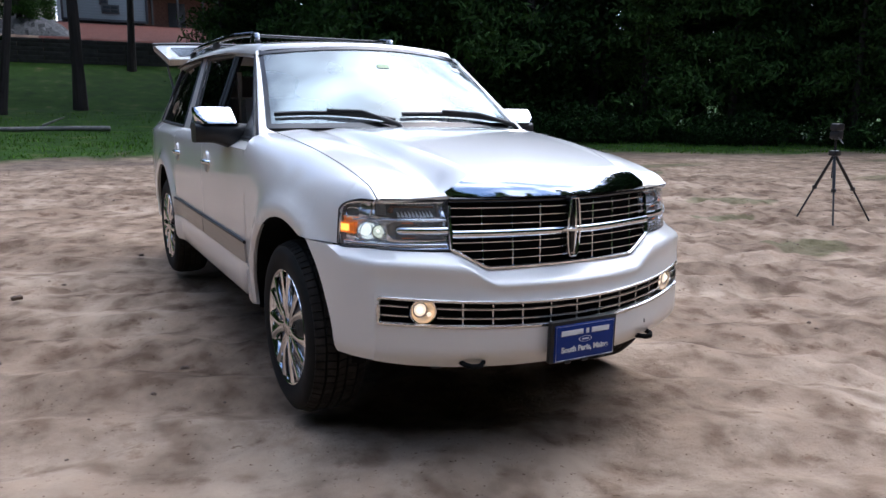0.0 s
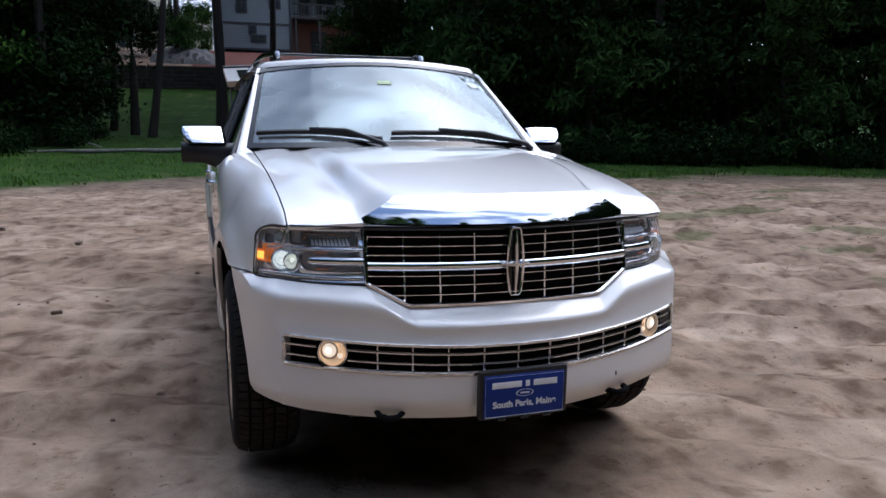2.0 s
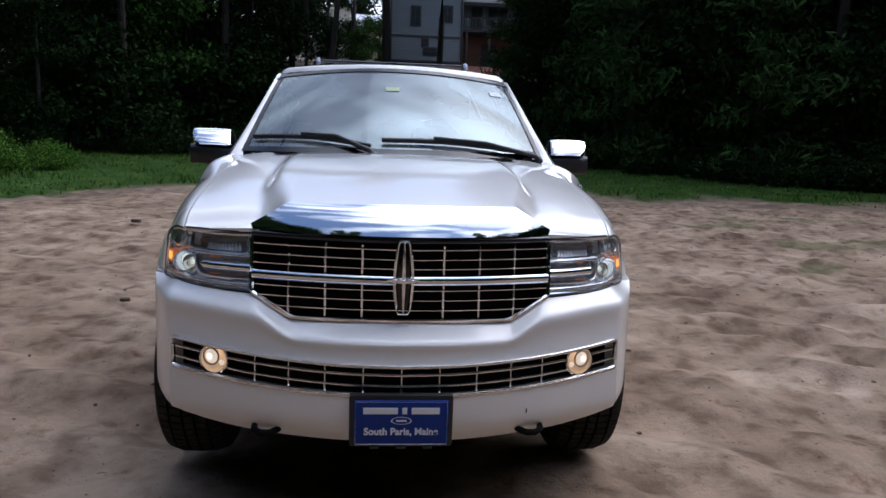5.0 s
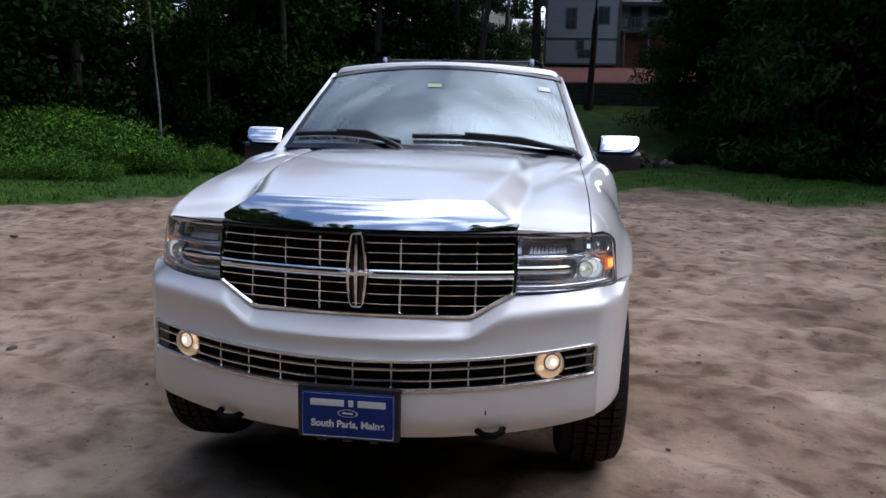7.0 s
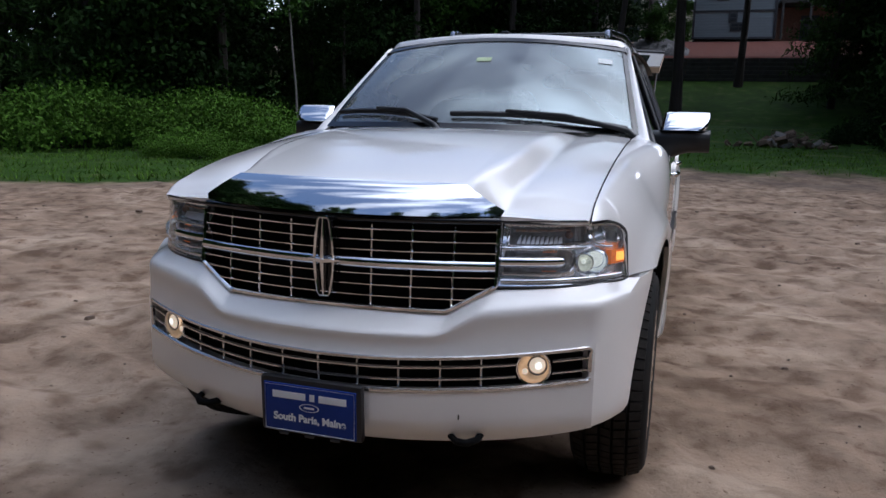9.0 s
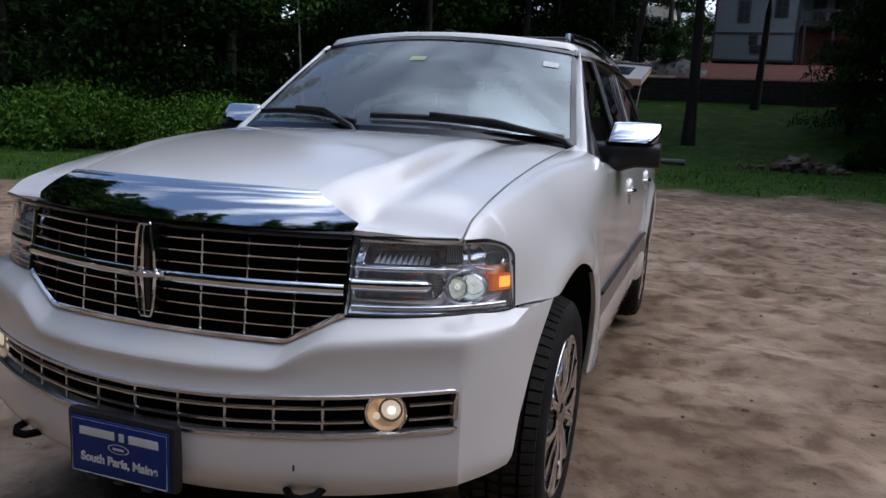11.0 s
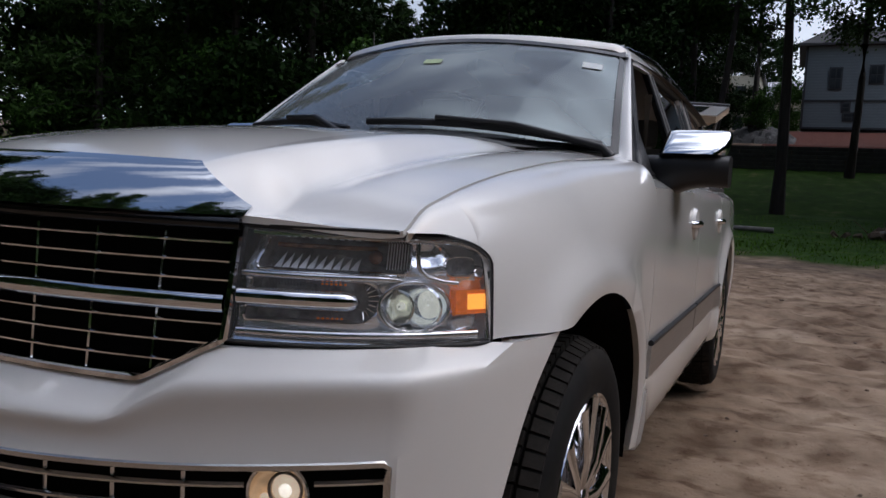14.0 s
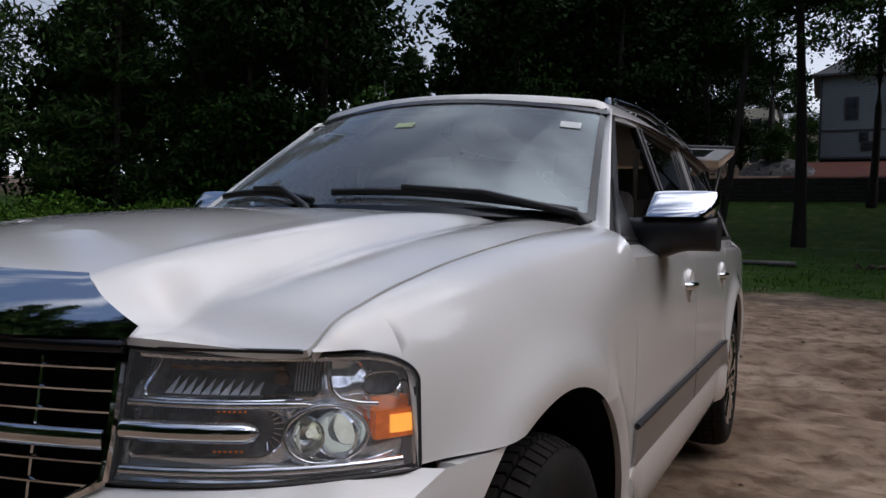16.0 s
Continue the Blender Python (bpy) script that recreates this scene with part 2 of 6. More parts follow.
def leaf(name, colour, random=0.5):
    m = material(name, colour, rough=0.7, spec=0.08)
    nt = m.node_tree
    b = nt.nodes["Principled BSDF"]
    g = nt.nodes.new("ShaderNodeNewGeometry")
    h = nt.nodes.new("ShaderNodeHueSaturation")
    mr = nt.nodes.new("ShaderNodeMapRange")
    mr.inputs["To Min"].default_value, mr.inputs["To Max"].default_value = 1 - random, 1 + random
    h.inputs["Color"].default_value = (*colour, 1)
    nt.links.new(g.outputs["Random Per Island"], mr.inputs["Value"])
    nt.links.new(mr.outputs["Result"], h.inputs["Value"])
    nt.links.new(h.outputs["Color"], b.inputs["Base Color"])
    return m


WHITE = material("white_paint", (0.83, 0.805, 0.765), rough=0.28, spec=0.5, coat=1.0, vary=0.006, vary_scale=1.5)
CHROME = material("chrome", (0.80, 0.81, 0.83), rough=0.05, metal=1.0, bump=0.0004, scale=9)
CHROME_SOFT = material("satin_chrome", (0.62, 0.62, 0.62), rough=0.2, metal=1.0, vary=0.06, vary_scale=30)
BLACK = material("black_plastic", (0.012, 0.012, 0.013), rough=0.45, bump=0.0004, scale=400, vary=0.2, vary_scale=20)
BLACK_GLOSS = material("black_gloss", (0.008, 0.008, 0.009), rough=0.12, vary=0.1)
DARK = material("dark_underbody", (0.006, 0.006, 0.006), rough=0.9, spec=0.1, vary=0.4, vary_scale=8)
RUBBER = material("tyre_rubber", (0.009, 0.0085, 0.008), rough=0.8, spec=0.25, vary=0.25, vary_scale=14, bump=0.0006, scale=120,
                  colour2=(0.018, 0.015, 0.012), mix_scale=5, mix_at=0.6)
TREAD = material("dusty_tread", (0.026, 0.023, 0.020), rough=0.85, spec=0.2, vary=0.35, vary_scale=18, bump=0.001, scale=150)
TRIM_GREY = material("grey_cowl_plastic", (0.035, 0.035, 0.037), rough=0.6, bump=0.0005, scale=300, vary=0.15)
MOLDING = material("brushed_side_molding", (0.36, 0.35, 0.34), rough=0.3, metal=0.75, vary=0.12, vary_scale=25, stretch=(1, 0.2, 6))
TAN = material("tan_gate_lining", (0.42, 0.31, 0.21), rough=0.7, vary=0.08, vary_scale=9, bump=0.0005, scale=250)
# cabin beige, darkened to paint in the dimness behind the glass
BEIGE_SHADED = material("shaded_beige_trim", (0.10, 0.078, 0.056), rough=0.7, vary=0.08, vary_scale=9, bump=0.0005, scale=250)
LEATHER = material("stone_leather", (0.22, 0.2, 0.18), rough=0.5, vary=0.1, vary_scale=8, bump=0.0008, scale=160)
DASH = material("dash_vinyl", (0.30, 0.29, 0.265), rough=0.65, bump=0.0006, scale=260, vary=0.1)
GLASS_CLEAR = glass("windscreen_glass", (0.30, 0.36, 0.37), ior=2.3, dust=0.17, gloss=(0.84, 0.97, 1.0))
GLASS_LENS = glass("lens_glass", (0.93, 0.94, 0.95), ior=1.45)
GLASS_HAZE = glass("hazed_lamp_lens", (0.98, 0.985, 1.0), ior=1.5, dust=0.09)
BEZEL = material("bright_lamp_bezel", (0.90, 0.94, 1.0), rough=0.07, metal=0.75, coat=1.0, vary=0.05, vary_scale=30, bump=0.0006, scale=25)
SLOT_DARK = material("smoked_slot", (0.30, 0.29, 0.29), rough=0.25, metal=0.4, vary=0.4, vary_scale=45)
GLASS_DARK = glass("privacy_glass", (0.05, 0.055, 0.06), ior=1.5)
LAMP_ON = material("lit_lamp", (0.9, 0.88, 0.8), rough=0.2, emit=(1.0, 0.88, 0.70), emit_power=1.25)
LAMP_LOW = material("projector_shell", (0.62, 0.63, 0.58), rough=0.12, metal=0.9, vary=0.2, vary_scale=45)
LAMP_CORE = material("low_beam_core", (0.75, 0.76, 0.64), rough=0.15, coat=1.0, vary=0.3, vary_scale=60, emit=(1.0, 0.99, 0.84), emit_power=0.6)
LAMP_SILVER = material("lamp_silver", (0.97, 0.98, 1.0), rough=0.14, metal=0.1, coat=1.0, vary=0.10, vary_scale=22, bump=0.006, scale=18)
LAMP_BROWN = material("brown_reflector", (0.22, 0.10, 0.05), rough=0.25, metal=0.2, vary=0.5, vary_scale=60)
AMBER = material("amber_marker", (0.80, 0.17, 0.008), rough=0.2, spec=0.6, vary=0.3, vary_scale=60, emit=(1.0, 0.22, 0.01), emit_power=0.18)
AMBER_ON = material("amber_bulb", (0.95, 0.35, 0.03), rough=0.3, emit=(1.0, 0.42, 0.05), emit_power=1.3)
SMOKE = material("smoked_reflector", (0.15, 0.13, 0.12), rough=0.3, metal=0.2, vary=0.6, vary_scale=45)
PLATE_BLUE = material("blue_plate", (0.008, 0.034, 0.21), rough=0.5, spec=0.25, coat=0.0, vary=0.08, vary_scale=12)
PLATE_WHITE = material("plate_lettering", (0.75, 0.77, 0.8), rough=0.5, vary=0.05)
STICKER_G = material("green_sticker", (0.50, 0.60, 0.34), rough=0.6, vary=0.1)
STICKER_W = material("white_sticker", (0.75, 0.78, 0.76), rough=0.6, vary=0.1)
# the bowl's tint and weak emission paint in the bulb's light on it
FOG_BOWL = material("glow_painted_fog_reflector", (0.72, 0.56, 0.40), rough=0.2, metal=0.6, vary=0.2, vary_scale=60, emit=(1.0, 0.7, 0.4), emit_power=0.12)
FOG_LENS = material("lit_fog_lens", (0.75, 0.60, 0.45), rough=0.15, coat=1.0, vary=0.25, vary_scale=50, emit=(1.0, 0.78, 0.54), emit_power=0.62)
CLODDY = material("scuff", (0.05, 0.045, 0.04), rough=0.8)

# ---- the car: x across (its left side is +x), y from the nose to the tail, z up ----
AXLE_F, AXLE_R, HUB, ARCH = 0.905, 4.225, 0.405, 0.50
XS = curve([0.25, 0.44, 0.62, 0.8, 1.0, 1.3, 1.6, 3.6, 4.4, 5.0, 5.45], [0.80, 0.872, 0.922, 0.948, 0.958, 0.962, 0.962, 0.962, 0.955, 0.93, 0.885])


def flare(y, z):
    """The rounded swelling round the wheel openings."""
    return sum(0.028 * math.exp(-((math.hypot(y - yc, z - 0.42) - 0.54) / 0.055) ** 2) for yc in (AXLE_F, AXLE_R))


def side_x(y, z):
    """Half the body's width at a station and height."""
    zz = min(z, 1.2)
    x = XS(y) - 0.13 * (zz - 0.86) ** 2
    x += flare(y, z)
    if z > 1.185:
        x -= 0.055 * ease((z - 1.185) / 0.05) + 0.42 * max(z - 1.2, 0.0)
    return x


def arch_z(y, low):
    """The lower edge of the body side: the sill, or the wheel opening above it."""
    z = low
    for yc in (AXLE_F, AXLE_R):
        if abs(y - yc) < ARCH:
            z = max(z, 0.42 + math.sqrt(ARCH**2 - (y - yc) ** 2))
    return z


GAP_X = curve([0.28, 0.6, 1.0, 1.55], [0.757, 0.762, 0.766, 0.772])
GAP_Z = curve([0.20, 0.28, 0.33, 0.42, 0.62, 0.9, 1.37, 1.6], [1.060, 1.066, 1.097, 1.125, 1.168, 1.209, 1.258, 1.275])
BUMP_Y = curve([0, 0.2, 0.4, 0.55, 0.65, 0.72, 0.80], [-0.05, -0.033, 0.018, 0.075, 0.125, 0.163, 0.212])
BUMP_X = curve([0.212, 0.29, 0.38, 0.48, 0.58, 0.70], [0.80, 0.848, 0.888, 0.918, 0.937, 0.95])
HEAD_Y = curve([0.505, 0.60, 0.70, 0.79, 0.835, 0.868], [0.128, 0.165, 0.225, 0.311, 0.370, 0.424])


def grille_y(x):
    return 0.04 + 0.34 * x * x


def build_car():
    car = thing("suv", "large pearl white sport utility vehicle with lit lamps and raised tailgate", "car")

    # bumper
    zb = lambda x: 0.388 + 0.042 * (x / 0.80) ** 4
    lg_lo = lambda x: 0.556 + 0.026 * (x / 0.78) ** 2
    lg_hi = lambda x: 0.664 + 0.030 * (x / 0.78) ** 2
    z_crease = lambda x: lerp(0.737, 0.808, ease((x - 0.34) / 0.16)) + 0.024 * min(max((x - 0.5) / 0.34, 0), 1)
    z_top = lambda x: lerp(0.787, 0.858, min(max((x - 0.37) / 0.13, 0), 1)) + 0.012 * min(max((x - 0.5) / 0.36, 0), 1)
    xs = sorted(set([round(v, 4) for v in np.linspace(-0.80, 0.80, 97)] + [-0.785, 0.785, -0.37, 0.37, -0.5, 0.5]))
    cols = [("w", -k / 10) for k in range(10, 0, -1)] + [("x", v) for v in xs] + [("w", k / 10) for k in range(1, 11)]
    levels = [("b", k / 6) for k in range(7)] + [("g", 0.5), ("g", 1.0)] + [("u", k / 12) for k in range(1, 13)] + [("t", k / 9) for k in range(1, 10)]
    P = []
    for kind, v in cols:
        s = -1 if v < 0 else 1
        x = abs(v) if kind == "x" else 0.80
        col = []
        for lev, k in levels:
            if lev == "b":
                z = lerp(zb(x), lg_lo(x), k)
            elif lev == "g":
                z = lerp(lg_lo(x), lg_hi(x), k)
            elif lev == "u":
                z = lerp(lg_hi(x), z_crease(x), k)
            else:
                z = lerp(z_crease(x), z_top(x), k)
            tuck = 0.045 * max(0, (0.475 - z) / 0.08) ** 2
            swell = -0.010 * math.sin(math.pi * min(max((z - lg_hi(x)) / (z_crease(x) - lg_hi(x)), 0), 1)) if lev == "u" else 0
            if kind == "x":
                y = BUMP_Y(x) + tuck - swell
                if lev == "t":
                    back = grille_y(x) if x < 0.5 else HEAD_Y(max(x, 0.505)) + 0.004
                    y = lerp(y, back, k ** 0.8)
                col.append((s * x, y, z))
            else:
                w = abs(v)
                yend = AXLE_F - math.sqrt(max(lerp(0.50, 0.53, ease((z - 0.6) / 0.27)) ** 2 - (z - 0.42) ** 2, 0.0))
                y = lerp(0.212, yend, w)
                xx = BUMP_X(y) - tuck
                if lev == "t":
                    back = lerp(0.862, XS(0.62) + 0.0, w)
                    y = lerp(y, lerp(HEAD_Y(0.80) + 0.004, yend, w), k)
                    q = lerp(HEAD_Y(0.80), yend, w)
                    xx = lerp(xx, lerp(0.80, 0.862, min(w / 0.4, 1)) if w < 0.4 else max(0.862, BUMP_X(q) - 0.004), k)
                col.append((s * xx, y, z))
        # the fold along the top is rounded
        for turn in range(5):
            col = col[:10] + [tuple(0.25 * a + 0.5 * b + 0.25 * c for a, b, c in zip(*col[j - 1:j + 2])) for j in range(10, len(col) - 1)] + col[-1:]
        P.append(col)
    opening = [i for i, c in enumerate(cols) if c[0] == "x" and abs(c[1]) <= 0.785]
    i0, i1 = opening[0], opening[-1]
    sheet("front_bumper", P, WHITE, car, "white painted bumper with a few stone chips", keep=lambda i, j: not (i0 <= i < i1 and 6 <= j < 8), lip=0.05, sharp=25)

    # lower grille
    edge = lambda x, z, d: (x, BUMP_Y(abs(x)) + d, z)
    sheet("lower_grille_backing", [[edge(x, lerp(lg_lo(x) - 0.02, lg_hi(x) + 0.02, k), 0.055) for k in (0, 1)] for x in np.linspace(-0.79, 0.79, 40)], DARK, car, lip=0, out=np.array((0, -1, 0)))
    loop = [edge(x, lg_hi(x) - 0.004, 0.004) for x in np.linspace(-0.78, 0.78, 50)] + [edge(0.786, lerp(lg_hi(0.785), lg_lo(0.785), k), 0.006) for k in (0.10, 0.3, 0.5, 0.7, 0.90)]
    loop += [edge(x, lg_lo(x) + 0.004, 0.004) for x in np.linspace(0.78, -0.78, 50)] + [edge(-0.786, lerp(lg_hi(0.785), lg_lo(0.785), k), 0.006) for k in (0.90, 0.7, 0.5, 0.3, 0.10)]
    lower = tube("lower_grille", loop, 0.008, CHROME_SOFT, car, "chrome lower grille frame with black gaps", n=6, closed=True)
    for k in (0.34, 0.67):
        for x0, x1 in ((-0.78, -0.68), (-0.58, 0.58), (0.58 + 0.10, 0.78)):
            tube("grille_bar", [edge(x, lerp(lg_lo(x), lg_hi(x), k), 0.016) for x in np.linspace(x0, x1, 30)], 0.0085, CHROME_SOFT, lower, n=8, flat=0.6)
    for x in (0, 0.125, 0.25, 0.37, 0.485, -0.125, -0.25, -0.37, -0.485):
        tube("grille_upright", [edge(x, lerp(lg_lo(x), lg_hi(x), k), 0.02) for k in (0.02, 0.98)], 0.004, CHROME_SOFT, lower, n=6)
    for s in (-1, 1):
        c = Vector((s * 0.630, BUMP_Y(0.63) + 0.012, 0.633))
        lamp = lathe("fog_lamp", [(0.052, 0.006), (0.054, -0.001), (0.052, -0.005), (0.048, -0.004), (0.046, 0.012), (0.03, 0.035)], CHROME, car, "lit round fog lamp in a chrome ring", axis="y", n=40, cap=False)
        lathe("bowl", [(0.047, -0.003), (0.046, 0.003), (0.040, 0.012), (0.025, 0.022), (0.003, 0.025)], FOG_BOWL, lamp, "reflector bowl with the bulb's warm glow painted in", n=32, axis="y", cap=False)
        # lens, a small glowing sphere for its reflection low in the bowl, bulb core
        for dx, dz, r, mat in ((0.012, 0.007, 0.026, FOG_LENS), (-0.024, -0.014, 0.010, FOG_LENS), (0.014, 0.008, 0.012, LAMP_ON)):
            bm = bmesh.new()
            bmesh.ops.create_uvsphere(bm, u_segments=20, v_segments=12, radius=r)
            for v in bm.verts:
                v.co = Vector((v.co.x * 0.95 + dx * s, v.co.y * 0.55 + (0.008 if mat == FOG_LENS else -0.003), v.co.z * 1.0 + dz))
            part("bulb", bm, mat, lamp, "lit bulb lens and its painted reflection", sharp=80)
        tube("lens_ring", [(0.012 * s + 0.0275 * math.cos(a), 0.002, 0.007 + 0.0285 * math.sin(a)) for a in np.linspace(0, 2 * math.pi, 28, endpoint=False)], 0.0028, SMOKE, lamp, "dark ring round the bulb lens", n=6, closed=True, up=(0, 1, 0))
        lathe("cover_lens", [(0.002, -0.011), (0.025, -0.009), (0.048, -0.004)], GLASS_LENS, lamp, n=32, axis="y", cap=False).visible_shadow = False
        lamp.location, lamp.rotation_euler = c, (0, 0, s * radians(17))

    # upper grille
    gz_lo = lambda x: lerp(0.792, 0.864, min(max((abs(x) - 0.37) / 0.13, 0), 1))
    gp = lambda x, z, d=0.0: (x, grille_y(x) + 0.03 * (z - 0.86) / 0.2 * abs(x) / 0.5 + d, z)
    sheet("upper_grille_backing", [[gp(x, z, 0.05) for z in (0.77, 1.075)] for x in np.linspace(-0.51, 0.51, 24)], DARK, car, lip=0, out=np.array((0, -1, 0)))
    loop = [gp(0.505, z) for z in (1.040, 1.0, 0.93, 0.87)]
    loop += [gp(x, gz_lo(x)) for x in np.linspace(0.5, -0.5, 60)] + [gp(-0.505, z) for z in (0.87, 0.93, 1.0, 1.040)]
    upper = tube("upper_grille", loop, 0.008, CHROME, car, "chrome waterfall grille with thin bars over black", n=6)
    tube("grille_lip", [gp(x, 1.060, 0.004) for x in np.linspace(-0.505, 0.505, 40)], 0.011, BLACK_GLOSS, upper, "black lip under the chrome band", n=8)
    for z in (1.029, 0.997, 0.966):
        tube("grille_bar", [gp(x, z, 0.006) for x in np.linspace(-0.5, 0.5, 50)], 0.009, CHROME, upper, n=8, flat=0.42)
    tube("centre_bar", [gp(x, 0.928, -0.002) for x in np.linspace(-0.5, 0.5, 50)], 0.0125, CHROME, upper, n=10, flat=1.35, up=(0, 0, 1))
    for z in (0.894, 0.861, 0.828):
        lim = 0.5 if z >= 0.864 else 0.37 + 0.13 * (z - 0.792) / 0.072
        tube("grille_bar", [gp(x, z, 0.006) for x in np.linspace(-lim, lim, 50)], 0.009, CHROME, upper, n=8, flat=0.42)
    for x in (0.135, 0.257, 0.38):
        for s in (-1, 1):
            tube("grille_upright", [gp(s * x, z, 0.01) for z in (gz_lo(x), 0.93, 1.042)], 0.004, CHROME, upper, n=6)
    bm = bmesh.new()
    ring = [(-0.031, 0.932), (-0.027, 0.99), (-0.020, 1.05), (-0.014, 1.062), (0.014, 1.062), (0.020, 1.05), (0.027, 0.99), (0.031, 0.932), (0.027, 0.88), (0.020, 0.835), (0.014, 0.824), (-0.014, 0.824), (-0.020, 0.835), (-0.027, 0.88)]
    add_tube(bm, [(x, 0.012, z) for x, z in ring], 0.0048, 6, closed=True, up=(0, 1, 0))
    add_tube(bm, [(0, 0.008, 0.826), (0, 0.0, 0.93), (0, 0.01, 1.06)], [0.003, 0.0065, 0.003], 6, up=(0, 1, 0))
    add_tube(bm, [(-0.052, 0.018, 0.932), (0, 0.004, 0.932), (0.052, 0.018, 0.932)], [0.006, 0.012, 0.006], 6)
    bmesh.ops.recalc_face_normals(bm, faces=bm.faces)
    part("emblem", bm, CHROME, upper, "chrome upright emblem frame")
    box("emblem_backing", (0, 0.03, 0.943), (0.05, 0.02, 0.22), BLACK_GLOSS, upper, bevel=0.006)

    # chrome nose and hood
    P = []
    trim_w = lambda f: lerp(0.506, 0.514, f / 0.2) if f < 0.2 else lerp(0.514, 0.390, (f - 0.2) / 0.8)
    for f in (0, 0.1, 0.2, 0.3, 0.42, 0.54, 0.66, 0.78, 0.88, 0.95, 1.0):
        row = []
        for u in np.linspace(-1, 1, 61):
            x = u * trim_w(f)
            back = 1 - math.sqrt(1 - (0.94 * f) ** 2)
            y = lerp(0.030 + 0.53 * x * x, 0.125 + 0.42 * x * x, lerp(f, back / 0.659, 0.5))
            row.append((x, y, lerp(1.074, 1.170, f) - 0.03 * x * x * f))
        P.append(row)
    sheet("nose_trim", P, CHROME, car, "polished chrome band over the grille", lip=0.01, sharp=50)
    hood_rear = lambda x: (1.405 + 0.32 * x * x, 1.298 - 0.06 * x * x)
    P = []
    for x in sorted(set([round(v, 3) for v in np.linspace(-0.755, 0.755, 111)] + [-0.385, 0.385, 0.5, -0.5])):
        a = abs(x)
        if a <= 0.385:
            yf = 0.128 + 0.42 * x * x
        elif a <= 0.5:
            yf = lerp(0.190, 0.168, (a - 0.385) / 0.115)
        else:
            yf = lerp(0.168, 0.275, ((a - 0.5) / 0.255) ** 1.4)
        yr, zr_ = hood_rear(x)
        col = []
        for v in np.linspace(0, 1, 45):
            w = v ** 1.3
            y = lerp(yf, yr, w)
            crown = lerp(1.166, 1.306, 1 - (1 - w) ** 1.6) - 0.045 * x * x + 0.022 * math.sin(math.pi * w ** 0.8)
            side_z = GAP_Z(y) + 0.001
            a0, a1 = lerp(0.385, 0.462, ease(w / 0.35)), lerp(0.5, 0.535, ease(w / 0.35))
            rise = 0.014 * (1 - ease((a - 0.5) / 0.255))
            low = side_z + rise + 0.012 * math.sin(math.pi * min(max((a - a1) / (0.755 - a1), 0), 1)) * ease(w * 4)
            k = min(max((a - a0) / (a1 - a0), 0), 1)
            k = lerp(k, ease(k), 0.7)
            low = min(low, crown - 0.012) if a < 0.6 else low
            z = lerp(crown, low, k)
            grow = (GAP_X(max(y, 0.28)) - 0.003) / 0.755
            col.append((x * lerp(1.0, grow, ease(a / 0.6)), y, z))
        P.append(col)
    sheet("hood", P, WHITE, car, "white hood with a raised centre panel", lip=0.012, sharp=60)
    for s in (-1, 1):
        tube("shut_line", [(s * x, lerp(0.168, 0.275, ((x - 0.5) / 0.255) ** 1.4) + 0.004, 1.0615) for x in np.linspace(0.5, 0.748, 14)], 0.004, BLACK, car, n=6)

    # front wings
    for s in (-1, 1):
        P = []
        ys = list(np.linspace(0.279, 0.385, 13)) + list(np.linspace(0.388, 0.4245, 14)) + [0.425] + list(np.linspace(0.45, 0.62, 7)) + [AXLE_F - ARCH * math.cos(a) for a in np.linspace(0.95, math.pi, 40)] + list(np.linspace(1.41, 1.545, 5))
        for y in ys:
            xg, zg, z0 = GAP_X(y) + 0.002, GAP_Z(y) - 0.002, lerp(0.80, 0.90, ease((y - 0.9) / 0.6))
            xs0 = side_x(y, z0) - flare(y, z0)
            full_p = lerp(1.12, 0.5, ease((y - 0.9) / 0.6))
            full_q = lerp(0.85, 0.42, ease((y - 0.9) / 0.6))
            if y <= 0.4248:
                zlow = lerp(1.009, 1.062, math.sqrt(max(0.0, 1 - max(0.0, (y - 0.325) / 0.0996) ** 2)))
            else:
                zlow = max(arch_z(y, 0.40 if y > 1.0 else 0.0), 0.872 if y < AXLE_F - 0.2 else 0.0)
            phi1 = math.acos(min(max((zlow - z0) / (zg - z0), 0.0), 1.0) ** (1 / full_q))
            col = []
            for k in range(17):
                phi = phi1 * k / 16
                z = z0 + (zg - z0) * max(math.cos(phi), 0.0) ** full_q
                col.append((xg + (xs0 - xg) * math.sin(phi) ** full_p + flare(y, z) * ease(phi / 0.7) * ease((y - 0.425) / 0.1), z))
            for k in range(1, 11):
                if zlow > z0:
                    col.append(col[16])
                else:
                    z = lerp(z0, min(zlow, z0 - 0.001) if zlow < z0 else zlow, k / 10)
                    col.append((side_x(y, z), z))
            P.append([(s * x, y, z) for x, z in col])
        sheet("front_wing", P, WHITE, car, lip=0.02, sharp=50)

    # doors and rear quarters, up to the belt line
    def flank(name, y0, y1, low, label=""):
        made = []
        for s in (-1, 1):
            ys = set(np.linspace(y0, y1, 12))
            for yc in (AXLE_R,):
                ys |= {yc - ARCH * math.cos(a) for a in np.linspace(0, math.pi, 32) if y0 < yc - ARCH * math.cos(a) < y1}
            P = []
            for y in sorted(ys):
                zl = arch_z(y, low)
                zt = 1.225 + 0.012 * (y - 1.5) / 2
                P.append([(s * side_x(y, z), y, z) for z in np.linspace(zl, zt, 22)])
            made.append(sheet(name, P, WHITE, car, label, lip=0.025, sharp=50))
        return made
    front_doors = flank("front_door", 1.552, 2.645, 0.40)
    rear_doors = flank("rear_door", 2.652, 3.70, 0.40)
    flank("rear_quarter", 3.707, 5.40, 0.42)
